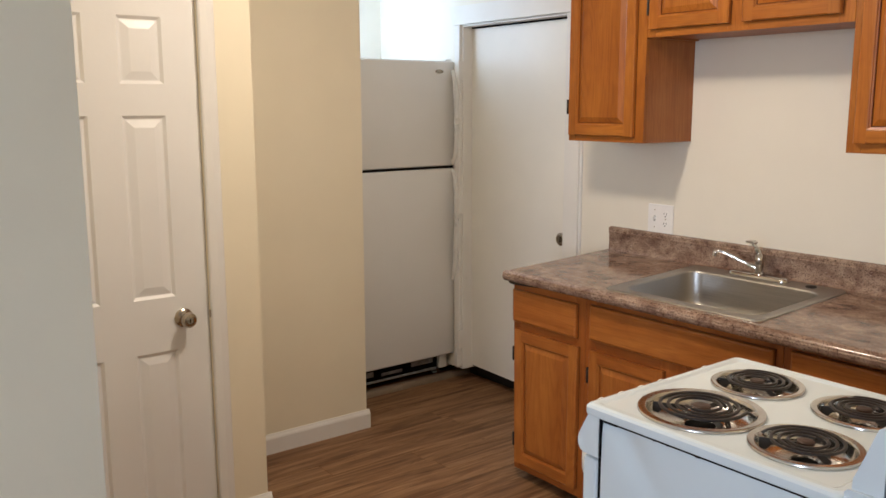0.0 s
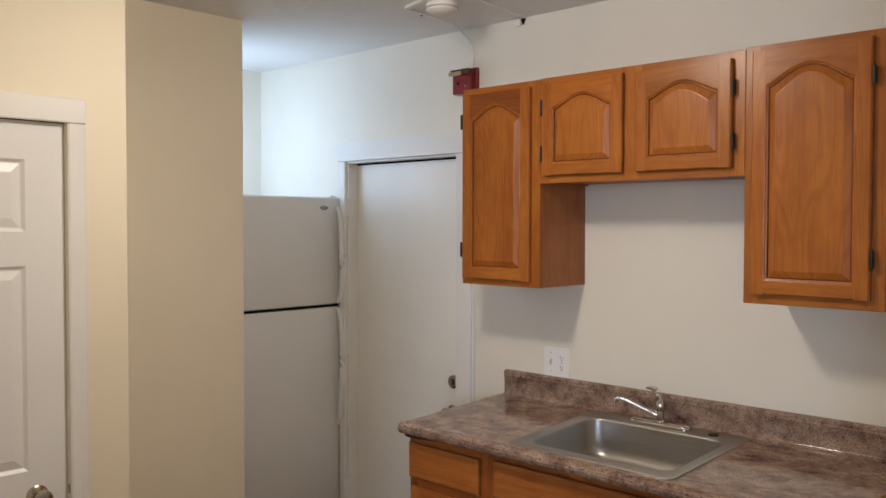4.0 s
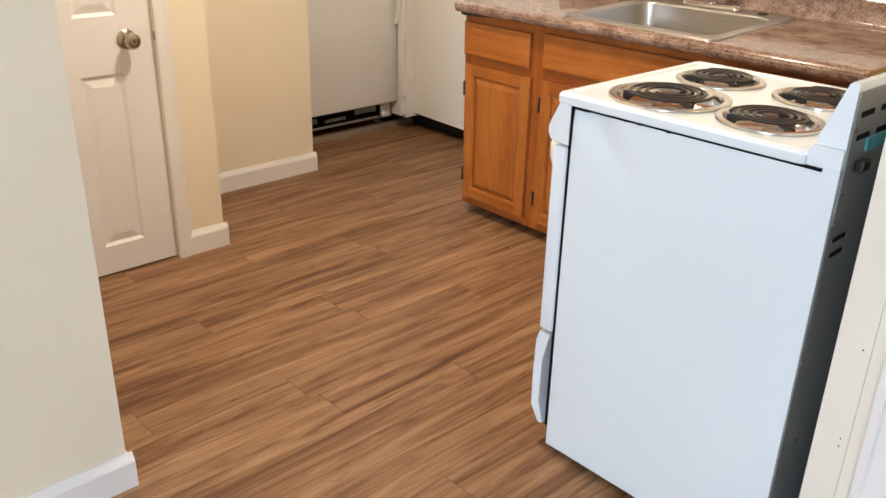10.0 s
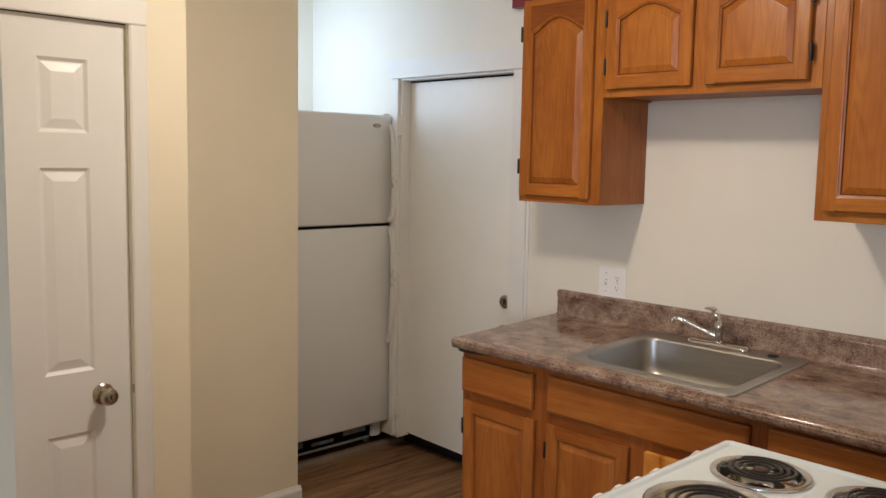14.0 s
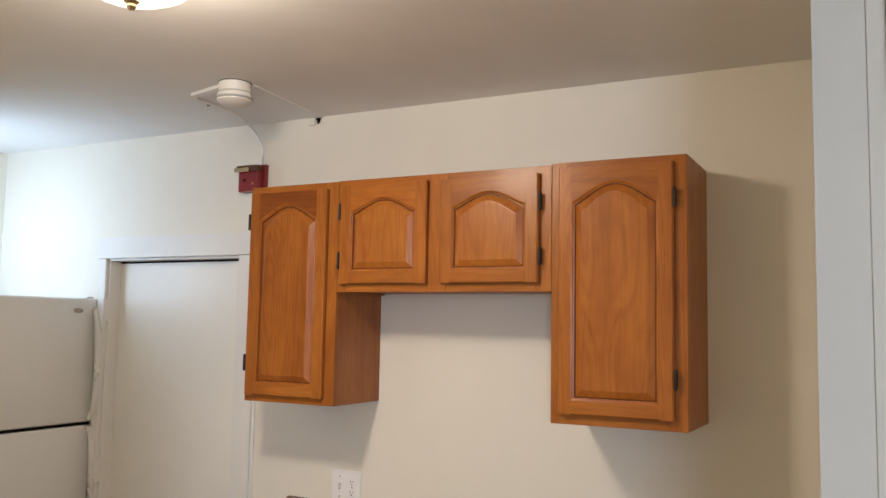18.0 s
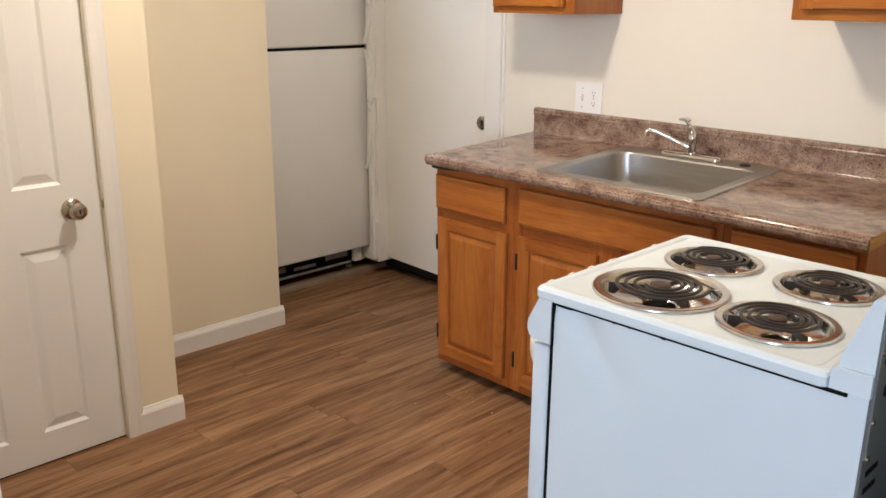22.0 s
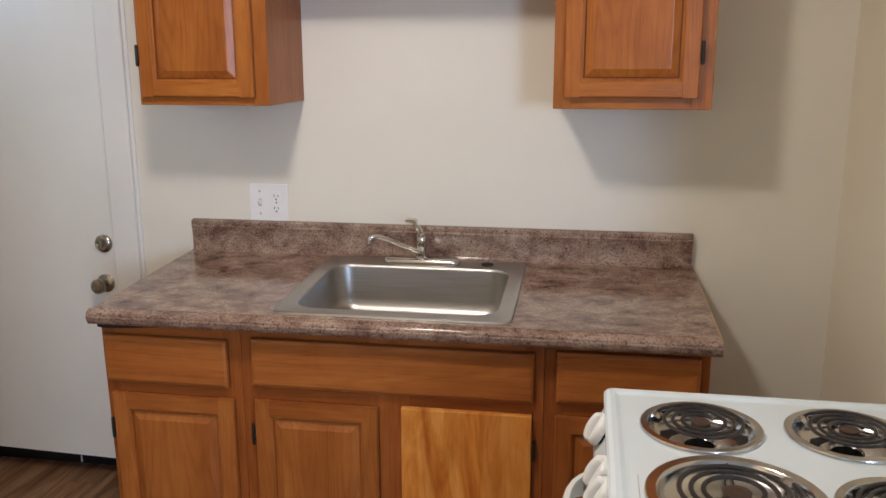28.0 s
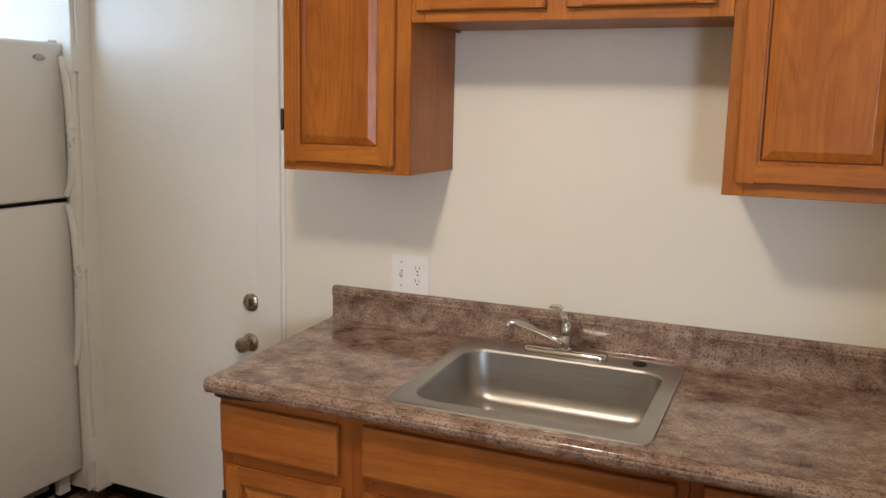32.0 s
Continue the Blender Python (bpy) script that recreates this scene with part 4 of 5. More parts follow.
tap = thing("kitchen_tap", (0, 0, 0), "chrome single-lever kitchen tap with its spout swung aside", "tap", m=TILT)
px, py = 0.786, -0.088
plate = [rounded(px - 0.122 + s, px + 0.122 - s, py - 0.027 + s, py + 0.027 - s, 0.0265 - s, z) for s, z in ((0, 0.0048), (0, 0.012), (0.002, 0.017), (0.006, 0.0205), (0.012, 0.0225))]
part("base_plate", add_loops(bmesh.new(), plate, True, True), chrome, tap, local=True, smooth=True)
part("body", lathe([(0.022, 0.017), (0.021, 0.024), (0.0145, 0.028), (0.0145, 0.052), (0.0165, 0.058), (0.0165, 0.078), (0.014, 0.088), (0.011, 0.094), (0, 0.095)], (px, py, 0), 2, 24), chrome, tap, local=True, smooth=True)
part("spout", tube(curve_pts([(px - 0.008, py - 0.004, 0.042), (px - 0.05, py - 0.022, 0.062), (px - 0.10, py - 0.045, 0.087), (px - 0.128, py - 0.058, 0.098), (px - 0.144, py - 0.065, 0.095), (px - 0.147, py - 0.067, 0.078)], 6), [0.0092] * 4 + [0.0070] * 21 + [0.0092] * 6, 12), chrome, tap, local=True, smooth=True)
lev = part("lever", tube(curve_pts([(px, py, 0.084), (px - 0.004, py - 0.002, 0.104), (px - 0.012, py - 0.006, 0.122), (px - 0.022, py - 0.010, 0.138)], 5), [0.0135] * 3 + [0.0100] * 6 + [0.0065] * 7, 10), chrome, tap, local=True, smooth=True)
tip = prism([(px - 0.046, 0.1385), (px - 0.012, 0.134), (px - 0.010, 0.139), (px - 0.020, 0.146), (px - 0.044, 0.1445)], 1, py - 0.022, py + 0.003)
part("lever_tip", tip, chrome, lev, "flat angular grip", local=True)


# ---------- stove ----------
def stove():
    s = thing("electric_stove", (1.65, -1.34, 0), "white electric coil stove with a bare grey steel back", "stove")
    X0, XB, YN, YF = 1.374, 1.957, -1.609, -1.066
    part("side_panel", box((X0, YF - 0.02, 0.012), (XB, YF, 0.8985), 0.004), enamel, s)
    # the side towards the opening is thin sheet with a soft dent below the cooktop
    bm = bmesh.new()
    nx, nz, grid = 44, 60, []
    for a in range(nz + 1):
        rowv = []
        for b in range(nx + 1):
            x, z = X0 + (XB - X0) * b / nx, 0.012 + (0.8985 - 0.012) * (a / nz) ** 0.8
            dent = 0.015 * math.exp(-((x - X0 - 0.035 - 0.85 * (0.8985 - z)) / 0.040) ** 2 - ((0.8985 - z) / 0.11) ** 2)
            wave = 0.0007 * math.sin(5 * x + 3 * z + 1) * math.sin(4.2 * z + 0.6)
            edge = 0.0025 if b in (0, nx) or a in (0, nz) else 0.0
            rowv.append(bm.verts.new((x, YN + 0.0008 + dent + wave + edge, z)))
        grid.append(rowv)
    for a in range(nz):
        for b in range(nx):
            bm.faces.new((grid[a][b], grid[a][b + 1], grid[a + 1][b + 1], grid[a + 1][b]))
    rim = grid[0] + [r[-1] for r in grid[1:]] + grid[-1][-2::-1] + [r[0] for r in grid[-2:0:-1]]
    back = [bm.verts.new((v.co.x, YN + 0.02, v.co.z)) for v in rim]
    for q in range(len(rim)):
        bm.faces.new((rim[q], back[q], back[(q + 1) % len(rim)], rim[(q + 1) % len(rim)]))
    part("side_panel", bm, enamel, s, smooth=True)
    part("oven_shell", box((X0 + 0.004, YN + 0.021, 0.05), (XB - 0.012, YF - 0.021, 0.875)), dark_gap, s)
    seam = part("top_seam", box((X0 + 0.002, YN - 0.0012, 0.8885), (XB - 0.03, YN + 0.004, 0.8945)), dark_gap, s, "dark seam under the cooktop")
    for x, w in ((1.40, 0.035), (1.512, 0.003), (1.545, 0.003), (1.615, 0.009)):
        part("seam_notch", box((x - w / 2, YN - 0.0012, 0.8868), (x + w / 2, YN + 0.003, 0.8883)), dark_gap, seam)
    # cooktop: a shallow pan with a raised rim
    cx0, cx1, cy0, cy1 = 1.329, 1.900, YN - 0.007, YF + 0.012
    rings = []
    for inset, z, r in ((0.006, 0.8990, 0.014), (0.001, 0.8945, 0.016), (0.0, 0.898, 0.016), (0.0, 0.911, 0.016), (0.004, 0.9165, 0.015), (0.011, 0.919, 0.014), (0.020, 0.9185, 0.012), (0.028, 0.9145, 0.012), (0.034, 0.914, 0.012)):
        rings.append(rounded(cx0 + inset, cx1 - inset, cy0 + inset, cy1 - inset, r, z, 4))
    # centre, pan radius, coil radius, turns of the coil, the way its terminal points
    burners = ((1.490, -1.213, 0.103, 0.074, 3.3, 2.65), (1.511, -1.455, 0.131, 0.091, 3.4, 0.62), (1.731, -1.206, 0.103, 0.074, 3.3, 2.45), (1.748, -1.463, 0.105, 0.074, 3.3, 3.4))
    bm = add_loops(bmesh.new(), rings)
    bm.verts.ensure_lookup_table()
    k = len(rings[-1])
    last = bm.verts[-k:]
    rim = [bm.edges.get((last[i], last[(i + 1) % k])) for i in range(k)]
    for bx, by, r, rout, turns, aim in burners:
        ring = [bm.verts.new((bx + 0.86 * r * math.cos(2 * math.pi * i / 36), by + 0.86 * r * math.sin(2 * math.pi * i / 36), 0.914)) for i in range(36)]
        rim += [bm.edges.new((ring[i], ring[(i + 1) % 36])) for i in range(36)]
    bmesh.ops.triangle_fill(bm, edges=rim, use_beauty=True)
    part("cooktop", bm, enamel, s)
    # burners
    for bx, by, r, rout, turns, aim in burners:
        z = 0.9142
        prof = [(r, 0.0006), (r, 0.0035), (r * 0.985, 0.0062), (r * 0.955, 0.0070), (r * 0.885, 0.0052), (r * 0.868, 0.0058), (r * 0.852, 0.0040), (r * 0.835, -0.002), (r * 0.80, -0.012), (r * 0.70, -0.021), (r * 0.50, -0.0255), (r * 0.27, -0.027), (r * 0.24, -0.030)]
        bm = lathe(prof, (bx, by, z), 2, 56, False)
        pan = part("drip_pan", bm, drip_chrome, s, "shiny chrome drip pan", smooth=True)
        part("pan_hole", lathe([(r * 0.24, 0.0), (r * 0.24, 0.0012), (0, 0.0012)], (bx, by, z - 0.0315), 2, 20), dark_gap, pan)
        rin = r * 0.235
        wire = 0.0036 if r < 0.12 else 0.0041
        turn0 = aim - 2 * math.pi * turns - 0.25
        pts, k = [], int(turns * 32)
        for i in range(k + 1):
            u = i / k
            a = turn0 + 2 * math.pi * turns * u
            rr = rin + (rout - rin) * u ** 0.92
            pts.append((bx + rr * math.cos(a), by + rr * math.sin(a), z + 0.0130))
        for q, (dr, dz) in enumerate(((0.004, 0.0115), (0.009, 0.007), (0.014, 0.0015))):
            a = aim - 0.25 + 0.05 * (q + 1)
            pts.append((bx + (rout + dr) * math.cos(a), by + (rout + dr) * math.sin(a), z + dz))
        part("coil", tube(pts, wire, 8, 0.8), coil_black, s, "black spiral heating coil", smooth=True)
        part("coil_hub", lathe([(r * 0.155, 0.0070), (r * 0.155, 0.0125), (r * 0.135, 0.0140), (r * 0.05, 0.0142), (0, 0.0135)], (bx, by, z), 2, 24), hub_brown, s, "scorched brown coil centre", smooth=True)
        bm = bmesh.new()
        for q in range(3):
            a = 2 * math.pi * q / 3 + math.pi / 2
            d = Vector((math.cos(a), math.sin(a), 0))
            e = Vector((-d.y, d.x, 0)) * 0.0012
            o = Vector((bx, by, z))
            outer = min(rout + 0.008, r * 0.80)
            arm = [(0.012, 0.0085), (outer, 0.0085), (outer, -0.012), (outer - 0.012, -0.015), (outer - 0.022, -0.004), (0.012, 0.002)]
            add_loops(bm, [[o + d * rad + e * sg + Vector((0, 0, h)) for rad, h in arm] for sg in (-1, 1)], True, True)
        part("coil_support", bm, coil_black, s, "black three-armed coil support")
        bm = bmesh.new()
        d = Vector((math.cos(aim), math.sin(aim), 0))
        e = Vector((-d.y, d.x, 0))
        o = Vector((bx, by, z)) + d * (r * 0.80)
        add_loops(bm, [[o + d * u + e * (v * w) + Vector((0, 0, h)) for v, h in ((-1, -0.006), (1, -0.006), (1, top), (0.4, top + 0.002), (-0.4, top + 0.002), (-1, top))] for u, w, top in ((-0.011, 0.011, 0.002), (-0.004, 0.012, 0.0052), (0.003, 0.012, 0.0062), (0.008, 0.009, 0.0035))], True, True)
        part("terminal_clip", bm, drip_chrome, pan, "bent chrome clip over the coil's terminal")
    # control panel below the front of the cooktop, leaning out
    prof = [(X0 - 0.004, 0.8985), (1.345, 0.8985), (1.339, 0.893), (1.3145, 0.8455), (1.3115, 0.834), (1.3125, 0.822), (1.318, 0.811), (1.327, 0.8055), (X0 - 0.004, 0.8045)]
    panel = part("control_panel", add_loops(bmesh.new(), [[(p[0], y, p[1]) for p in prof] for y in (YN - 0.003, YF + 0.003)], True, True), enamel, s)
    ax = Vector((-0.888, 0, 0.459)).normalized()
    sd = Vector((0, 1, 0))
    up = ax.cross(sd)
    for y, twist in ((-1.168, 0.15), (-1.338, 0.0), (-1.410, 0.0), (-1.478, 0.05), (-1.545, -0.08)):
        c = Vector((1.3295, y, 0.8745))
        s1, u1 = sd * math.cos(twist) + up * math.sin(twist), up * math.cos(twist) - sd * math.sin(twist)
        # dark disc paints the crescent of shadow behind each knob
        part("knob_gap", add_loops(bmesh.new(), [[c + ax * h + sd * (0.0235 * math.cos(2 * math.pi * q / 24)) + up * (0.0235 * math.sin(2 * math.pi * q / 24)) for q in range(24)] for h in (-0.002, 0.0035)], True, True), dark_gap, panel, "dark disc painted as the shadow under the knob")
        rings = []
        for rad, h in ((0.0285, 0.0045), (0.0300, 0.006), (0.0300, 0.015), (0.0285, 0.0185), (0.0255, 0.0205), (0.0240, 0.0210)):
            rings.append([c + ax * h + s1 * (rad * math.cos(2 * math.pi * q / 32)) + u1 * (rad * math.sin(2 * math.pi * q / 32)) for q in range(32)])
        kn = part("control_knob", add_loops(bmesh.new(), rings, True, True), knob_white, panel, "round white control knob", smooth=True)
        # the grip: a rounded bar across the skirt, waisted and domed along its length
        loops = []
        for q in range(13):
            v = -1 + q / 6
            half = 0.0090 + 0.0025 * v * v if abs(v) < 0.95 else 0.0070
            high = 0.0345 - 0.0065 * v * v - (0.004 if abs(v) > 0.95 else 0)
            loops.append([c + ax * h + s1 * (half * k) + u1 * (0.0275 * v) for k, h in ((-1, 0.014), (-1, high - 0.006), (-0.8, high - 0.002), (-0.4, high), (0.4, high), (0.8, high - 0.002), (1, high - 0.006), (1, 0.014))])
        part("knob_grip", add_loops(bmesh.new(), loops, True, True), knob_white, kn, smooth=True)
    part("pilot_lamp", box((1.3155, -1.5795, 0.8485), (1.3215, -1.5735, 0.8585), 0.002), pilot_red, panel, "small dark red pilot lamp")
    part("panel_seam", box((X0 - 0.0036, YN - 0.0008, 0.806), (X0 - 0.0004, YN + 0.02, 0.8984)), dark_gap, s, "dark seam beside the control panel")
    part("enamel_crack", prism([(1.3735, -1.475), (1.3743, -1.475), (1.3748, -1.40), (1.3742, -1.40)], 2, 0.9141, 0.91435), dull_metal, s, "fine grey crack in the enamel")
    part("cooktop_seam", box((1.9002, cy0 + 0.0006, 0.8985), (1.9022, cy1 - 0.002, 0.9165)), dark_gap, s, "dark seam behind the cooktop")
    # oven door with a bowed handle, and the drawer
    d = part("oven_door", box((1.3205, YN + 0.004, 0.328), (1.3615, YF - 0.004, 0.795), 0.007, 3), enamel, s, smooth=True)
    for z in (0.788, 0.781, 0.774):
        part("door_groove", box((1.3198, YN + 0.02, z - 0.0008), (1.3206, YF - 0.02, z + 0.0008)), grey_plastic, d)
    part("door_gap", box((1.3600, YN + 0.010, 0.06), (X0 - 0.0005, YF - 0.010, 0.80)), dark_gap, s, "dark gap behind the oven door")
    ya, yb = YN + 0.020, -1.150
    half = [(1.3200, 0.0, 0.738, 0.792), (1.306, 0.010, 0.744, 0.792), (1.291, 0.025, 0.750, 0.791), (1.279, 0.045, 0.757, 0.790), (1.2715, 0.070, 0.761, 0.789), (1.267, 0.105, 0.763, 0.788), (1.264, 0.160, 0.763, 0.788)]
    rows = [(x, ya + w, z0, z1) for x, w, z0, z1 in half] + [(1.263, (ya + yb) / 2, 0.763, 0.788)] + [(x, yb - w, z0, z1) for x, w, z0, z1 in half[::-1]]
    loops = []
    for q, (x, y, z0, z1) in enumerate(rows):
        before, after = rows[max(q - 1, 0)], rows[min(q + 1, len(rows) - 1)]
        tn = Vector((after[0] - before[0], after[1] - before[1], 0)).normalized()
        out = Vector((-tn.y, tn.x, 0)) * 0.0075
        loops.append([Vector((x, y, z0 + (z1 - z0) * v)) + out * k for k, v in ((-1, 0.2), (-0.55, 0.02), (0.55, 0.0), (1, 0.16), (1, 0.84), (0.55, 1.0), (-0.55, 0.98), (-1, 0.8))])
    hd = part("oven_handle", add_loops(bmesh.new(), loops, True, True), knob_white, d, "flat bowed white handle", smooth=True)
    part("handle_bracket", box((1.296, yb - 0.034, 0.764), (1.3196, yb - 0.0255, 0.784), 0.002), drip_chrome, hd, "small metal bracket behind the handle")
    part("storage_drawer", add_loops(bmesh.new(), [[(p[0], y, p[1]) for p in ((1.354, 0.062), (1.340, 0.058), (1.314, 0.10), (1.312, 0.20), (1.315, 0.29), (1.324, 0.320), (1.357, 0.320), (1.338, 0.24), (1.337, 0.12))] for y in (YN + 0.006, YF - 0.006)], True, True), enamel, s, "white drawer below the oven")
    # backguard
    low = [(1.9025, 0.9005), (1.962, 0.9005), (1.962, 0.936), (1.908, 0.936), (1.9025, 0.930)]
    part("backguard_base", add_loops(bmesh.new(), [[(p[0], y, p[1]) for p in low] for y in (YN - 0.012, YF + 0.012)], True, True), enamel, s)
    hi = [(1.9115, 0.9365), (1.962, 0.9365), (1.962, 1.048), (1.954, 1.051), (1.946, 1.046), (1.918, 0.968), (1.912, 0.955)]
    part("backguard", add_loops(bmesh.new(), [[(p[0], y, p[1]) for p in hi] for y in (YN - 0.006, YF + 0.006)], True, True), enamel, s, "low white backguard")
    bk = part("back_panel", box((1.9575, YN + 0.002, 0.03), (1.9615, YF - 0.002, 0.8995), 0.001, 1), back_steel, s, "grey sheet-steel back")
    up = part("upper_back_panel", box((1.9625, YN - 0.004, 0.80), (1.9665, YF + 0.004, 1.034), 0.001, 1), back_steel, s, "grey sheet-steel upper back with slots")
    for z in (0.995, 0.955):
        for y in (-1.57, -1.49, -1.41):
            part("vent_slot", box((1.9666, y - 0.026, z - 0.005), (1.9675, y + 0.026, z + 0.005)), dark_gap, up)
    for z in (0.765, 0.735):
        part("vent_slot", box((1.9616, -1.585, z - 0.005), (1.9625, -1.535, z + 0.005)), dark_gap, bk)
    for y, z in ((-1.605, 0.97), (-1.604, 0.86), (-1.603, 0.80), (-1.605, 0.52), (-1.606, 0.42), (-1.55, 0.32)):
        part("screw", lathe([(0.005, 0), (0.005, 0.002), (0.002, 0.003)], (1.9616 if z < 0.8 else 1.9666, y, z), 0, 10), nickel, bk if z < 0.8 else up)
    part("knockout", box((1.9616, -1.603, 0.61), (1.9626, -1.59, 0.68), 0.0004, 1), back_steel, bk)
    part("cord_clamp", box((1.9667, -1.585, 0.895), (1.985, -1.553, 0.915), 0.004), black, up, "black cord clamp")
    part("cord_box", box((1.9667, -1.44, 0.86), (1.995, -1.37, 0.985), 0.005), tan_box, up, "tan plastic terminal box")
    part("cord_tape", box((1.9668, -1.555, 0.925), (1.972, -1.45, 0.95), 0.002), teal_tape, up, "teal strip of tape")
    for x in (X0 + 0.03, XB - 0.04):
        for y in (YN + 0.03, YF - 0.03):
            part("foot", lathe([(0.016, -0.0005), (0.016, 0.01), (0.008, 0.012), (0.008, 0.052)], (x, y, 0), 2, 12), black, s, "black levelling foot")
    for piece in s.children_recursive:
        piece.data.transform(Matrix.Scale(1.010, 4, (0, 0, 1)))
    return s


stove()

# ---------- small fixtures ----------
plate = thing("outlet_plate", (0.26, 0, 1.08), "white two-gang cover plate with a toggle switch and a duplex outlet", "wall outlet")
OX0, OX1, OZ0, OZ1 = 0.196, 0.326, 1.02, 1.142
part("cover", box((OX0, -0.0065, OZ0), (OX1, -0.0004, OZ1), 0.0025), plate_white, plate)
sx = OX0 + 0.036
part("switch_slot", box((sx - 0.005, -0.0068, 1.069), (sx + 0.005, -0.0064, 1.093)), grey_plastic, plate)
part("toggle", prism([(-0.0068, 1.074), (-0.020, 1.086), (-0.018, 1.092), (-0.0068, 1.088)], 0, sx - 0.004, sx + 0.004), plate_white, plate)
ox = OX1 - 0.038
for z in (1.101, 1.061):
    o = part("receptacle", lathe([(0.0165, 0), (0.0165, -0.0018), (0.0, -0.0018)], (ox, -0.0064, z), 1, 24), plate_white, plate)
    part("slot", box((ox - 0.0075, -0.0088, z - 0.002), (ox - 0.0055, -0.008, z + 0.007)), dark_gap, o)
    part("slot", box((ox + 0.0055, -0.0088, z - 0.001), (ox + 0.0075, -0.008, z + 0.006)), dark_gap, o)
    part("slot", box((ox - 0.0025, -0.0088, z - 0.0105), (ox + 0.0025, -0.008, z - 0.006)), dark_gap, o)
for x, z in ((sx, 1.118), (sx, 1.044), (ox, 1.081)):
    part("screw", lathe([(0.003, 0), (0.0025, -0.0012), (0, -0.0012)], (x, -0.0064, z), 1, 10), nickel, plate)

alarm = thing("fire_alarm_box", (-0.25, 0, 2.24), "red enamelled fire alarm box with a brass strip", "alarm")
part("back_plate", box((-0.288, -0.020, 2.236), (-0.172, -0.0005, 2.350), 0.003), alarm_red, alarm)
part("front_box", box((-0.286, -0.056, 2.234), (-0.186, -0.0205, 2.318), 0.005), alarm_red, alarm)
part("top_ledge", box((-0.296, -0.060, 2.3185), (-0.186, -0.0205, 2.344), 0.003), rust_brown, alarm, "rusty brown upper edge")
part("brass_strip", box((-0.302, -0.066, 2.316), (-0.226, -0.0605, 2.334), 0.002), brass, alarm, "worn brass strip")
part("lock", lathe([(0.006, 0), (0.006, -0.003), (0, -0.003)], (-0.252, -0.0562, 2.282), 1, 14), dark_gap, alarm)
part("lock", box((-0.212, -0.0575, 2.262), (-0.204, -0.0562, 2.270)), brass, alarm)

DX, DY = 0.09, -0.52
det = thing("smoke_detector", (DX, DY, C), "round white smoke detector on a ceiling mount", "smoke detector")
part("mount", lathe([(0.056, -0.0005), (0.056, -0.034), (0.05, -0.038)], (DX, DY, C), 2, 32), device_white, det, smooth=True)
part("mount_gap", lathe([(0.0562, -0.0006), (0.0575, -0.0006), (0.0575, -0.0030), (0.0562, -0.0030)], (DX, DY, C), 2, 32, False), dark_gap, det, "dark gap at the ceiling")
part("sensor_head", lathe([(0.050, -0.0385), (0.060, -0.042), (0.063, -0.052), (0.060, -0.066), (0.046, -0.076), (0.03, -0.080), (0, -0.081)], (DX, DY, C), 2, 32), device_white, det, smooth=True)
part("vent_ring", lathe([(0.0615, -0.054), (0.0640, -0.056), (0.0640, -0.060), (0.0610, -0.062)], (DX, DY, C), 2, 32, False), grey_plastic, det, smooth=True)

race = thing("surface_raceway", (DX, DY, C), "white-painted raceway on the ceiling that feeds the smoke detector", "cable raceway")
part("raceway_arm", prism([(DX - 0.045, DY - 0.018), (DX - 0.24, DY + 0.034), (DX - 0.268, DY + 0.06), (DX - 0.262, DY + 0.085), (DX - 0.235, DY + 0.062), (DX - 0.045, DY + 0.014)], 2, C - 0.012, C - 0.0004), device_white, race, "flat white arm")
part("raceway_arm", prism([(DX + 0.030, DY + 0.045), (DX + 0.052, DY + 0.038), (0.094, -0.001), (0.064, -0.001)], 2, C - 0.0055, C - 0.0004), ceiling_paint, race, "flat arm painted like the ceiling")
part("raceway_drop", box((0.030, -0.011, C - 0.034), (0.064, -0.0006, C - 0.002), 0.003), wall_paint, race, "painted drop at the wall")
part("raceway_end", prism([(0.066, C - 0.003), (0.088, C - 0.003), (0.076, C - 0.030)], 1, -0.010, -0.0006), dark_gap, race, "dark open end of the raceway")

wire = thing("alarm_cable", (-0.25, -0.02, 2.35), "thin white cable that curves down the wall to the alarm box", "cable")
part("cable", tube(curve_pts([(DX - 0.258, DY + 0.07, C - 0.006), (DX - 0.275, DY + 0.20, C - 0.006), (-0.205, -0.15, C - 0.008), (-0.235, -0.05, C - 0.022), (-0.218, -0.014, C - 0.07), (-0.200, -0.010, 2.42), (-0.198, -0.010, 2.352)], 7), 0.0050, 8), device_white, wire, smooth=True)
part("cable_clip", box((DX - 0.283, DY + 0.166, C - 0.012), (DX - 0.270, DY + 0.170, C - 0.001)), black, wire, "small black cable clip")

lamp = thing("ceiling_lamp", (*LAMP, C), "lit frosted glass dome ceiling lamp with a brass finial", "ceiling lamp")
part("pan", lathe([(0.165, -0.0005), (0.168, -0.012), (0.160, -0.022), (0.02, -0.022)], (*LAMP, C), 2, 40), brass, lamp, smooth=True)
dome = part("glass_dome", lathe([(0.158, -0.0225), (0.157, -0.045), (0.145, -0.075), (0.118, -0.103), (0.078, -0.122), (0.035, -0.131), (0.012, -0.132)], (*LAMP, C), 2, 44, False), lamp_glass, lamp, "glowing frosted glass", smooth=True)
dome.visible_shadow = False
part("finial", lathe([(0.016, -0.131), (0.018, -0.134), (0.010, -0.140), (0.011, -0.146), (0.006, -0.153), (0, -0.154)], (*LAMP, C), 2, 16), brass, lamp, smooth=True)


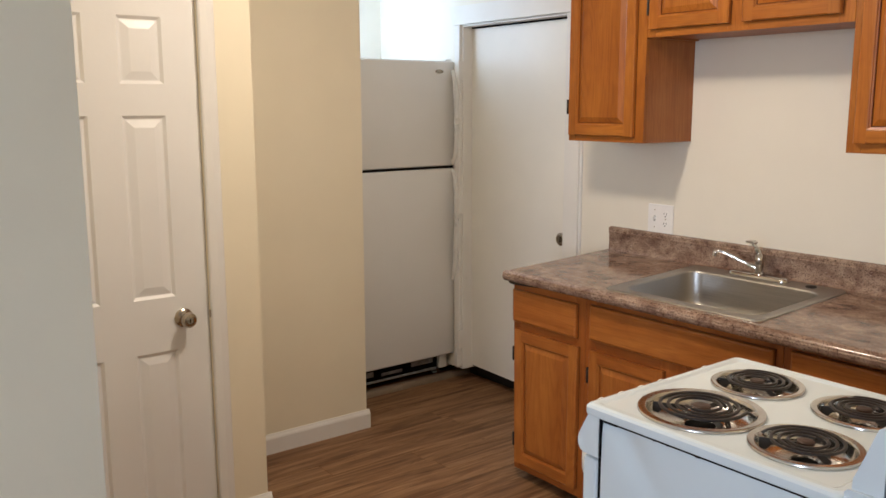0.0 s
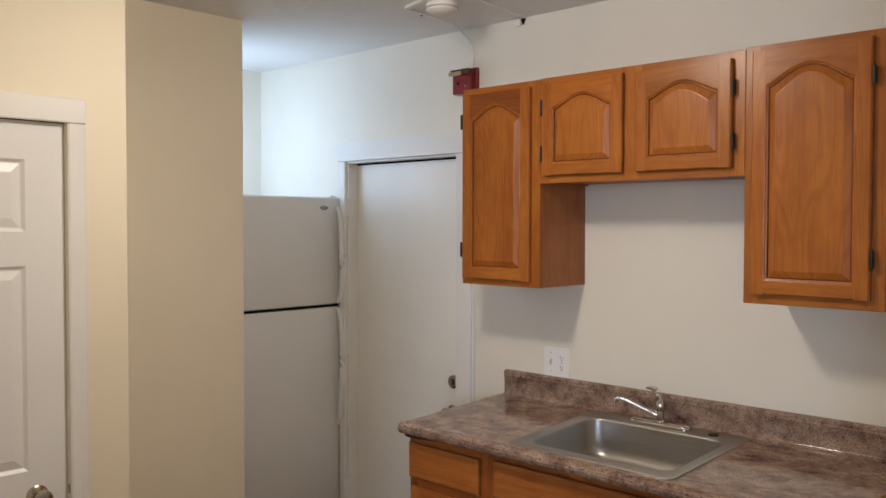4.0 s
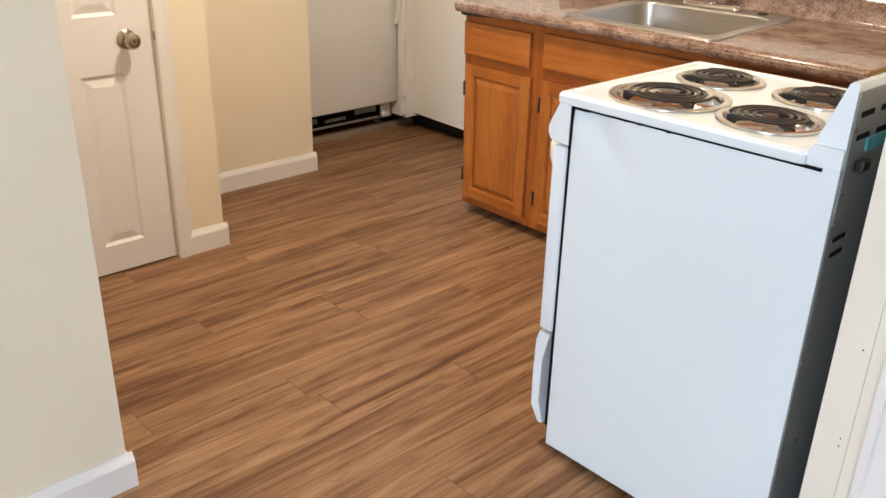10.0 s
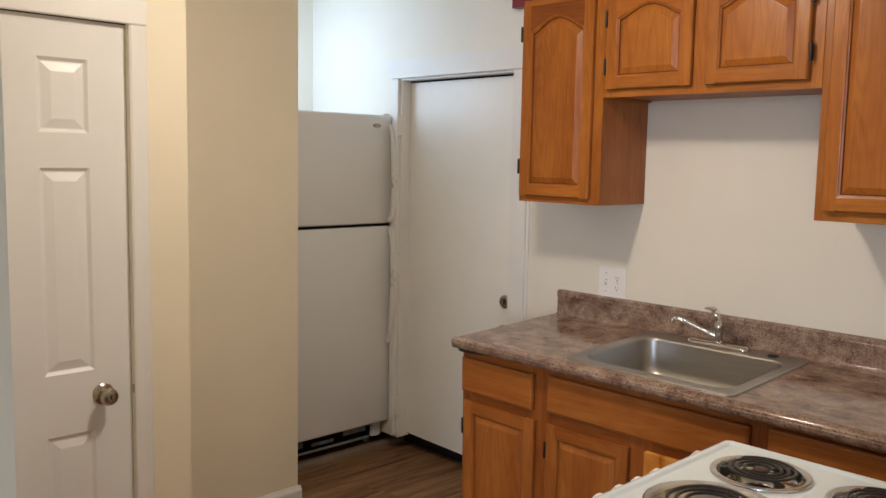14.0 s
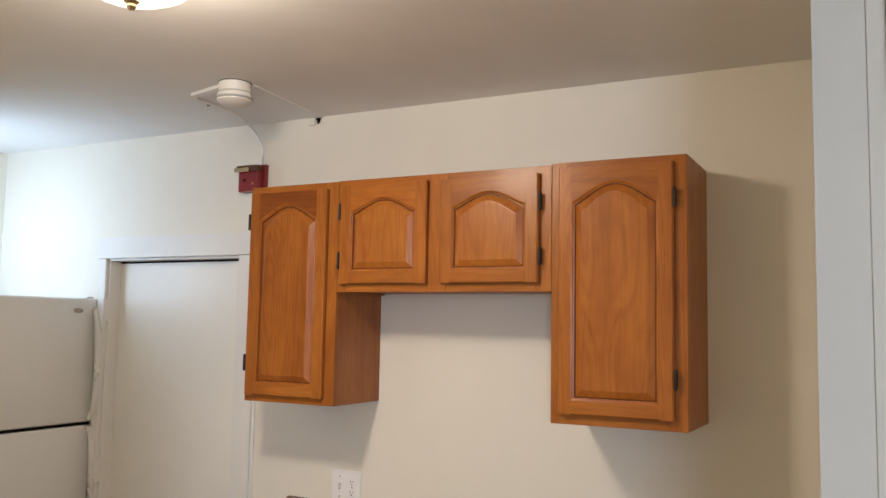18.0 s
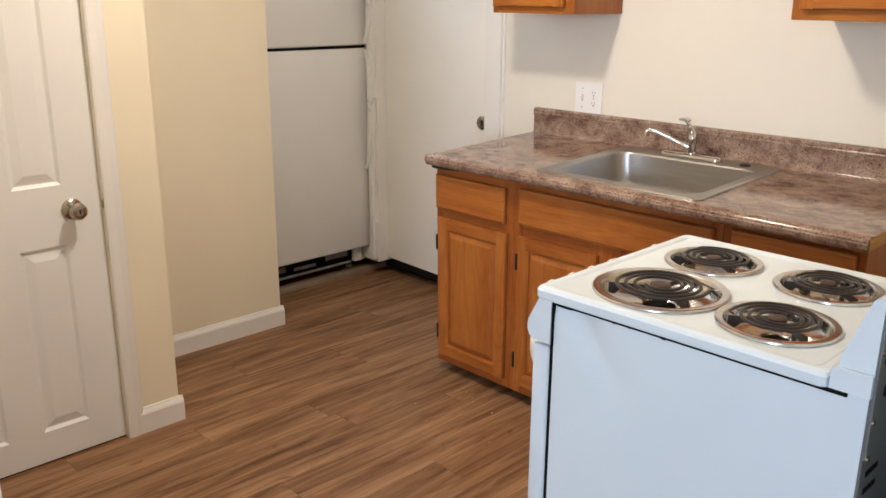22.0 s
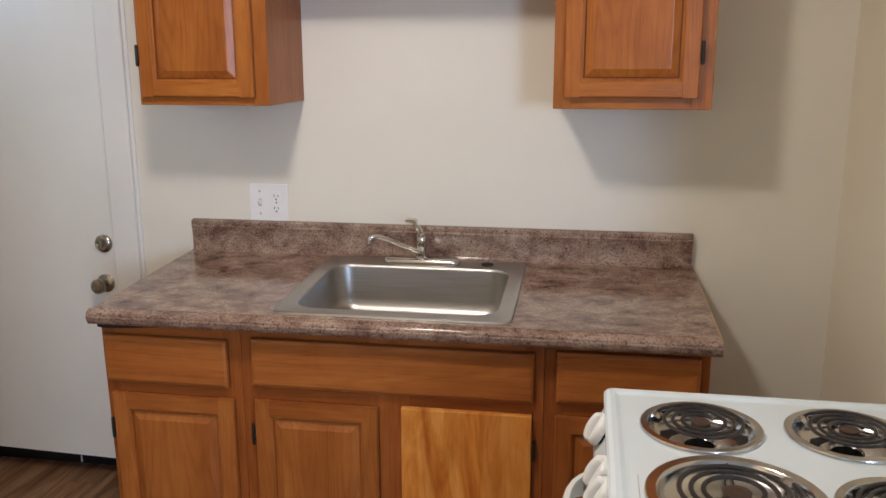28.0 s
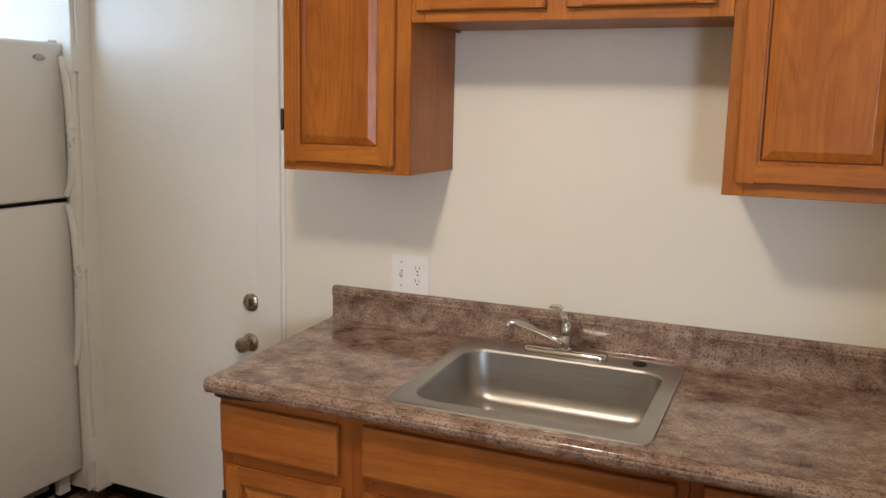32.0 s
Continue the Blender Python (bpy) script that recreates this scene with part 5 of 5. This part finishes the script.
flecks = bmesh.new()
fl = random.Random(11)
for _ in range(15):
    fx, fy, fr = fl.uniform(0.1, 1.15), -0.56 - abs(fl.gauss(0, 0.16)), fl.uniform(0.0008, 0.0022)
    add_loops(flecks, [[(fx + fr * fl.uniform(0.5, 1.3) * math.cos(a), fy + fr * fl.uniform(0.5, 1.3) * math.sin(a), z) for a in (0.3, 1.6, 2.7, 3.9, 5.2)] for z in (0.0003, 0.0013)], True, True)
tagged(part("plaster_flecks", flecks, trim_paint), "tiny white plaster flecks scattered on the floor", "debris", kind="stuff")


# ---------- floor planks ----------
PW, PL = 0.1255, 1.22
plank_mesh = bpy.data.meshes.new("plank")
bm = bmesh.new()
add_loops(bm, [[(sx * 0.5, sy * 0.5, 0) for sx, sy in ((-1, -1), (1, -1), (1, 1), (-1, 1))], [(sx * 0.5, sy * 0.5, 0.78) for sx, sy in ((-1, -1), (1, -1), (1, 1), (-1, 1))], [(sx * 0.4965, sy * 0.4995, 1) for sx, sy in ((-1, -1), (1, -1), (1, 1), (-1, 1))]], False, True)
bmesh.ops.recalc_face_normals(bm, faces=bm.faces)
bm.to_mesh(plank_mesh)
bm.free()
plank_mesh.materials.append(vinyl)
row = -12
while True:
    x0 = 0.164 + row * PW
    x1 = x0 + PW
    row += 1
    if x0 > 4.46:
        break
    y0, y1 = (NEAR_Y, 0.17)
    if x1 > NEAR_X:
        y0 = -7.6
    if x1 > EAST + 0.06:
        y1 = JAMB_Y
    if x1 < STUB_X - 0.06:
        y0 = STUB_END
    elif x1 < SIX_X + 0.01:
        y0 = SIX_END
    if x1 < -1.22:
        continue
    start = y1 - ((row * 0.437 + 0.23 * (row % 3)) % 1.0) * PL - 0.1
    ends = [y1]
    while start > y0 + 0.12:
        ends.append(start)
        start -= PL
    ends.append(y0)
    for a, b in zip(ends[1:], ends):
        o = new("plank", plank_mesh)
        o.parent = floor
        o.location = ((x0 + x1) / 2, (a + b) / 2, -0.0042)
        o.scale = (PW - 0.0007, b - a - 0.0007, 0.0042)
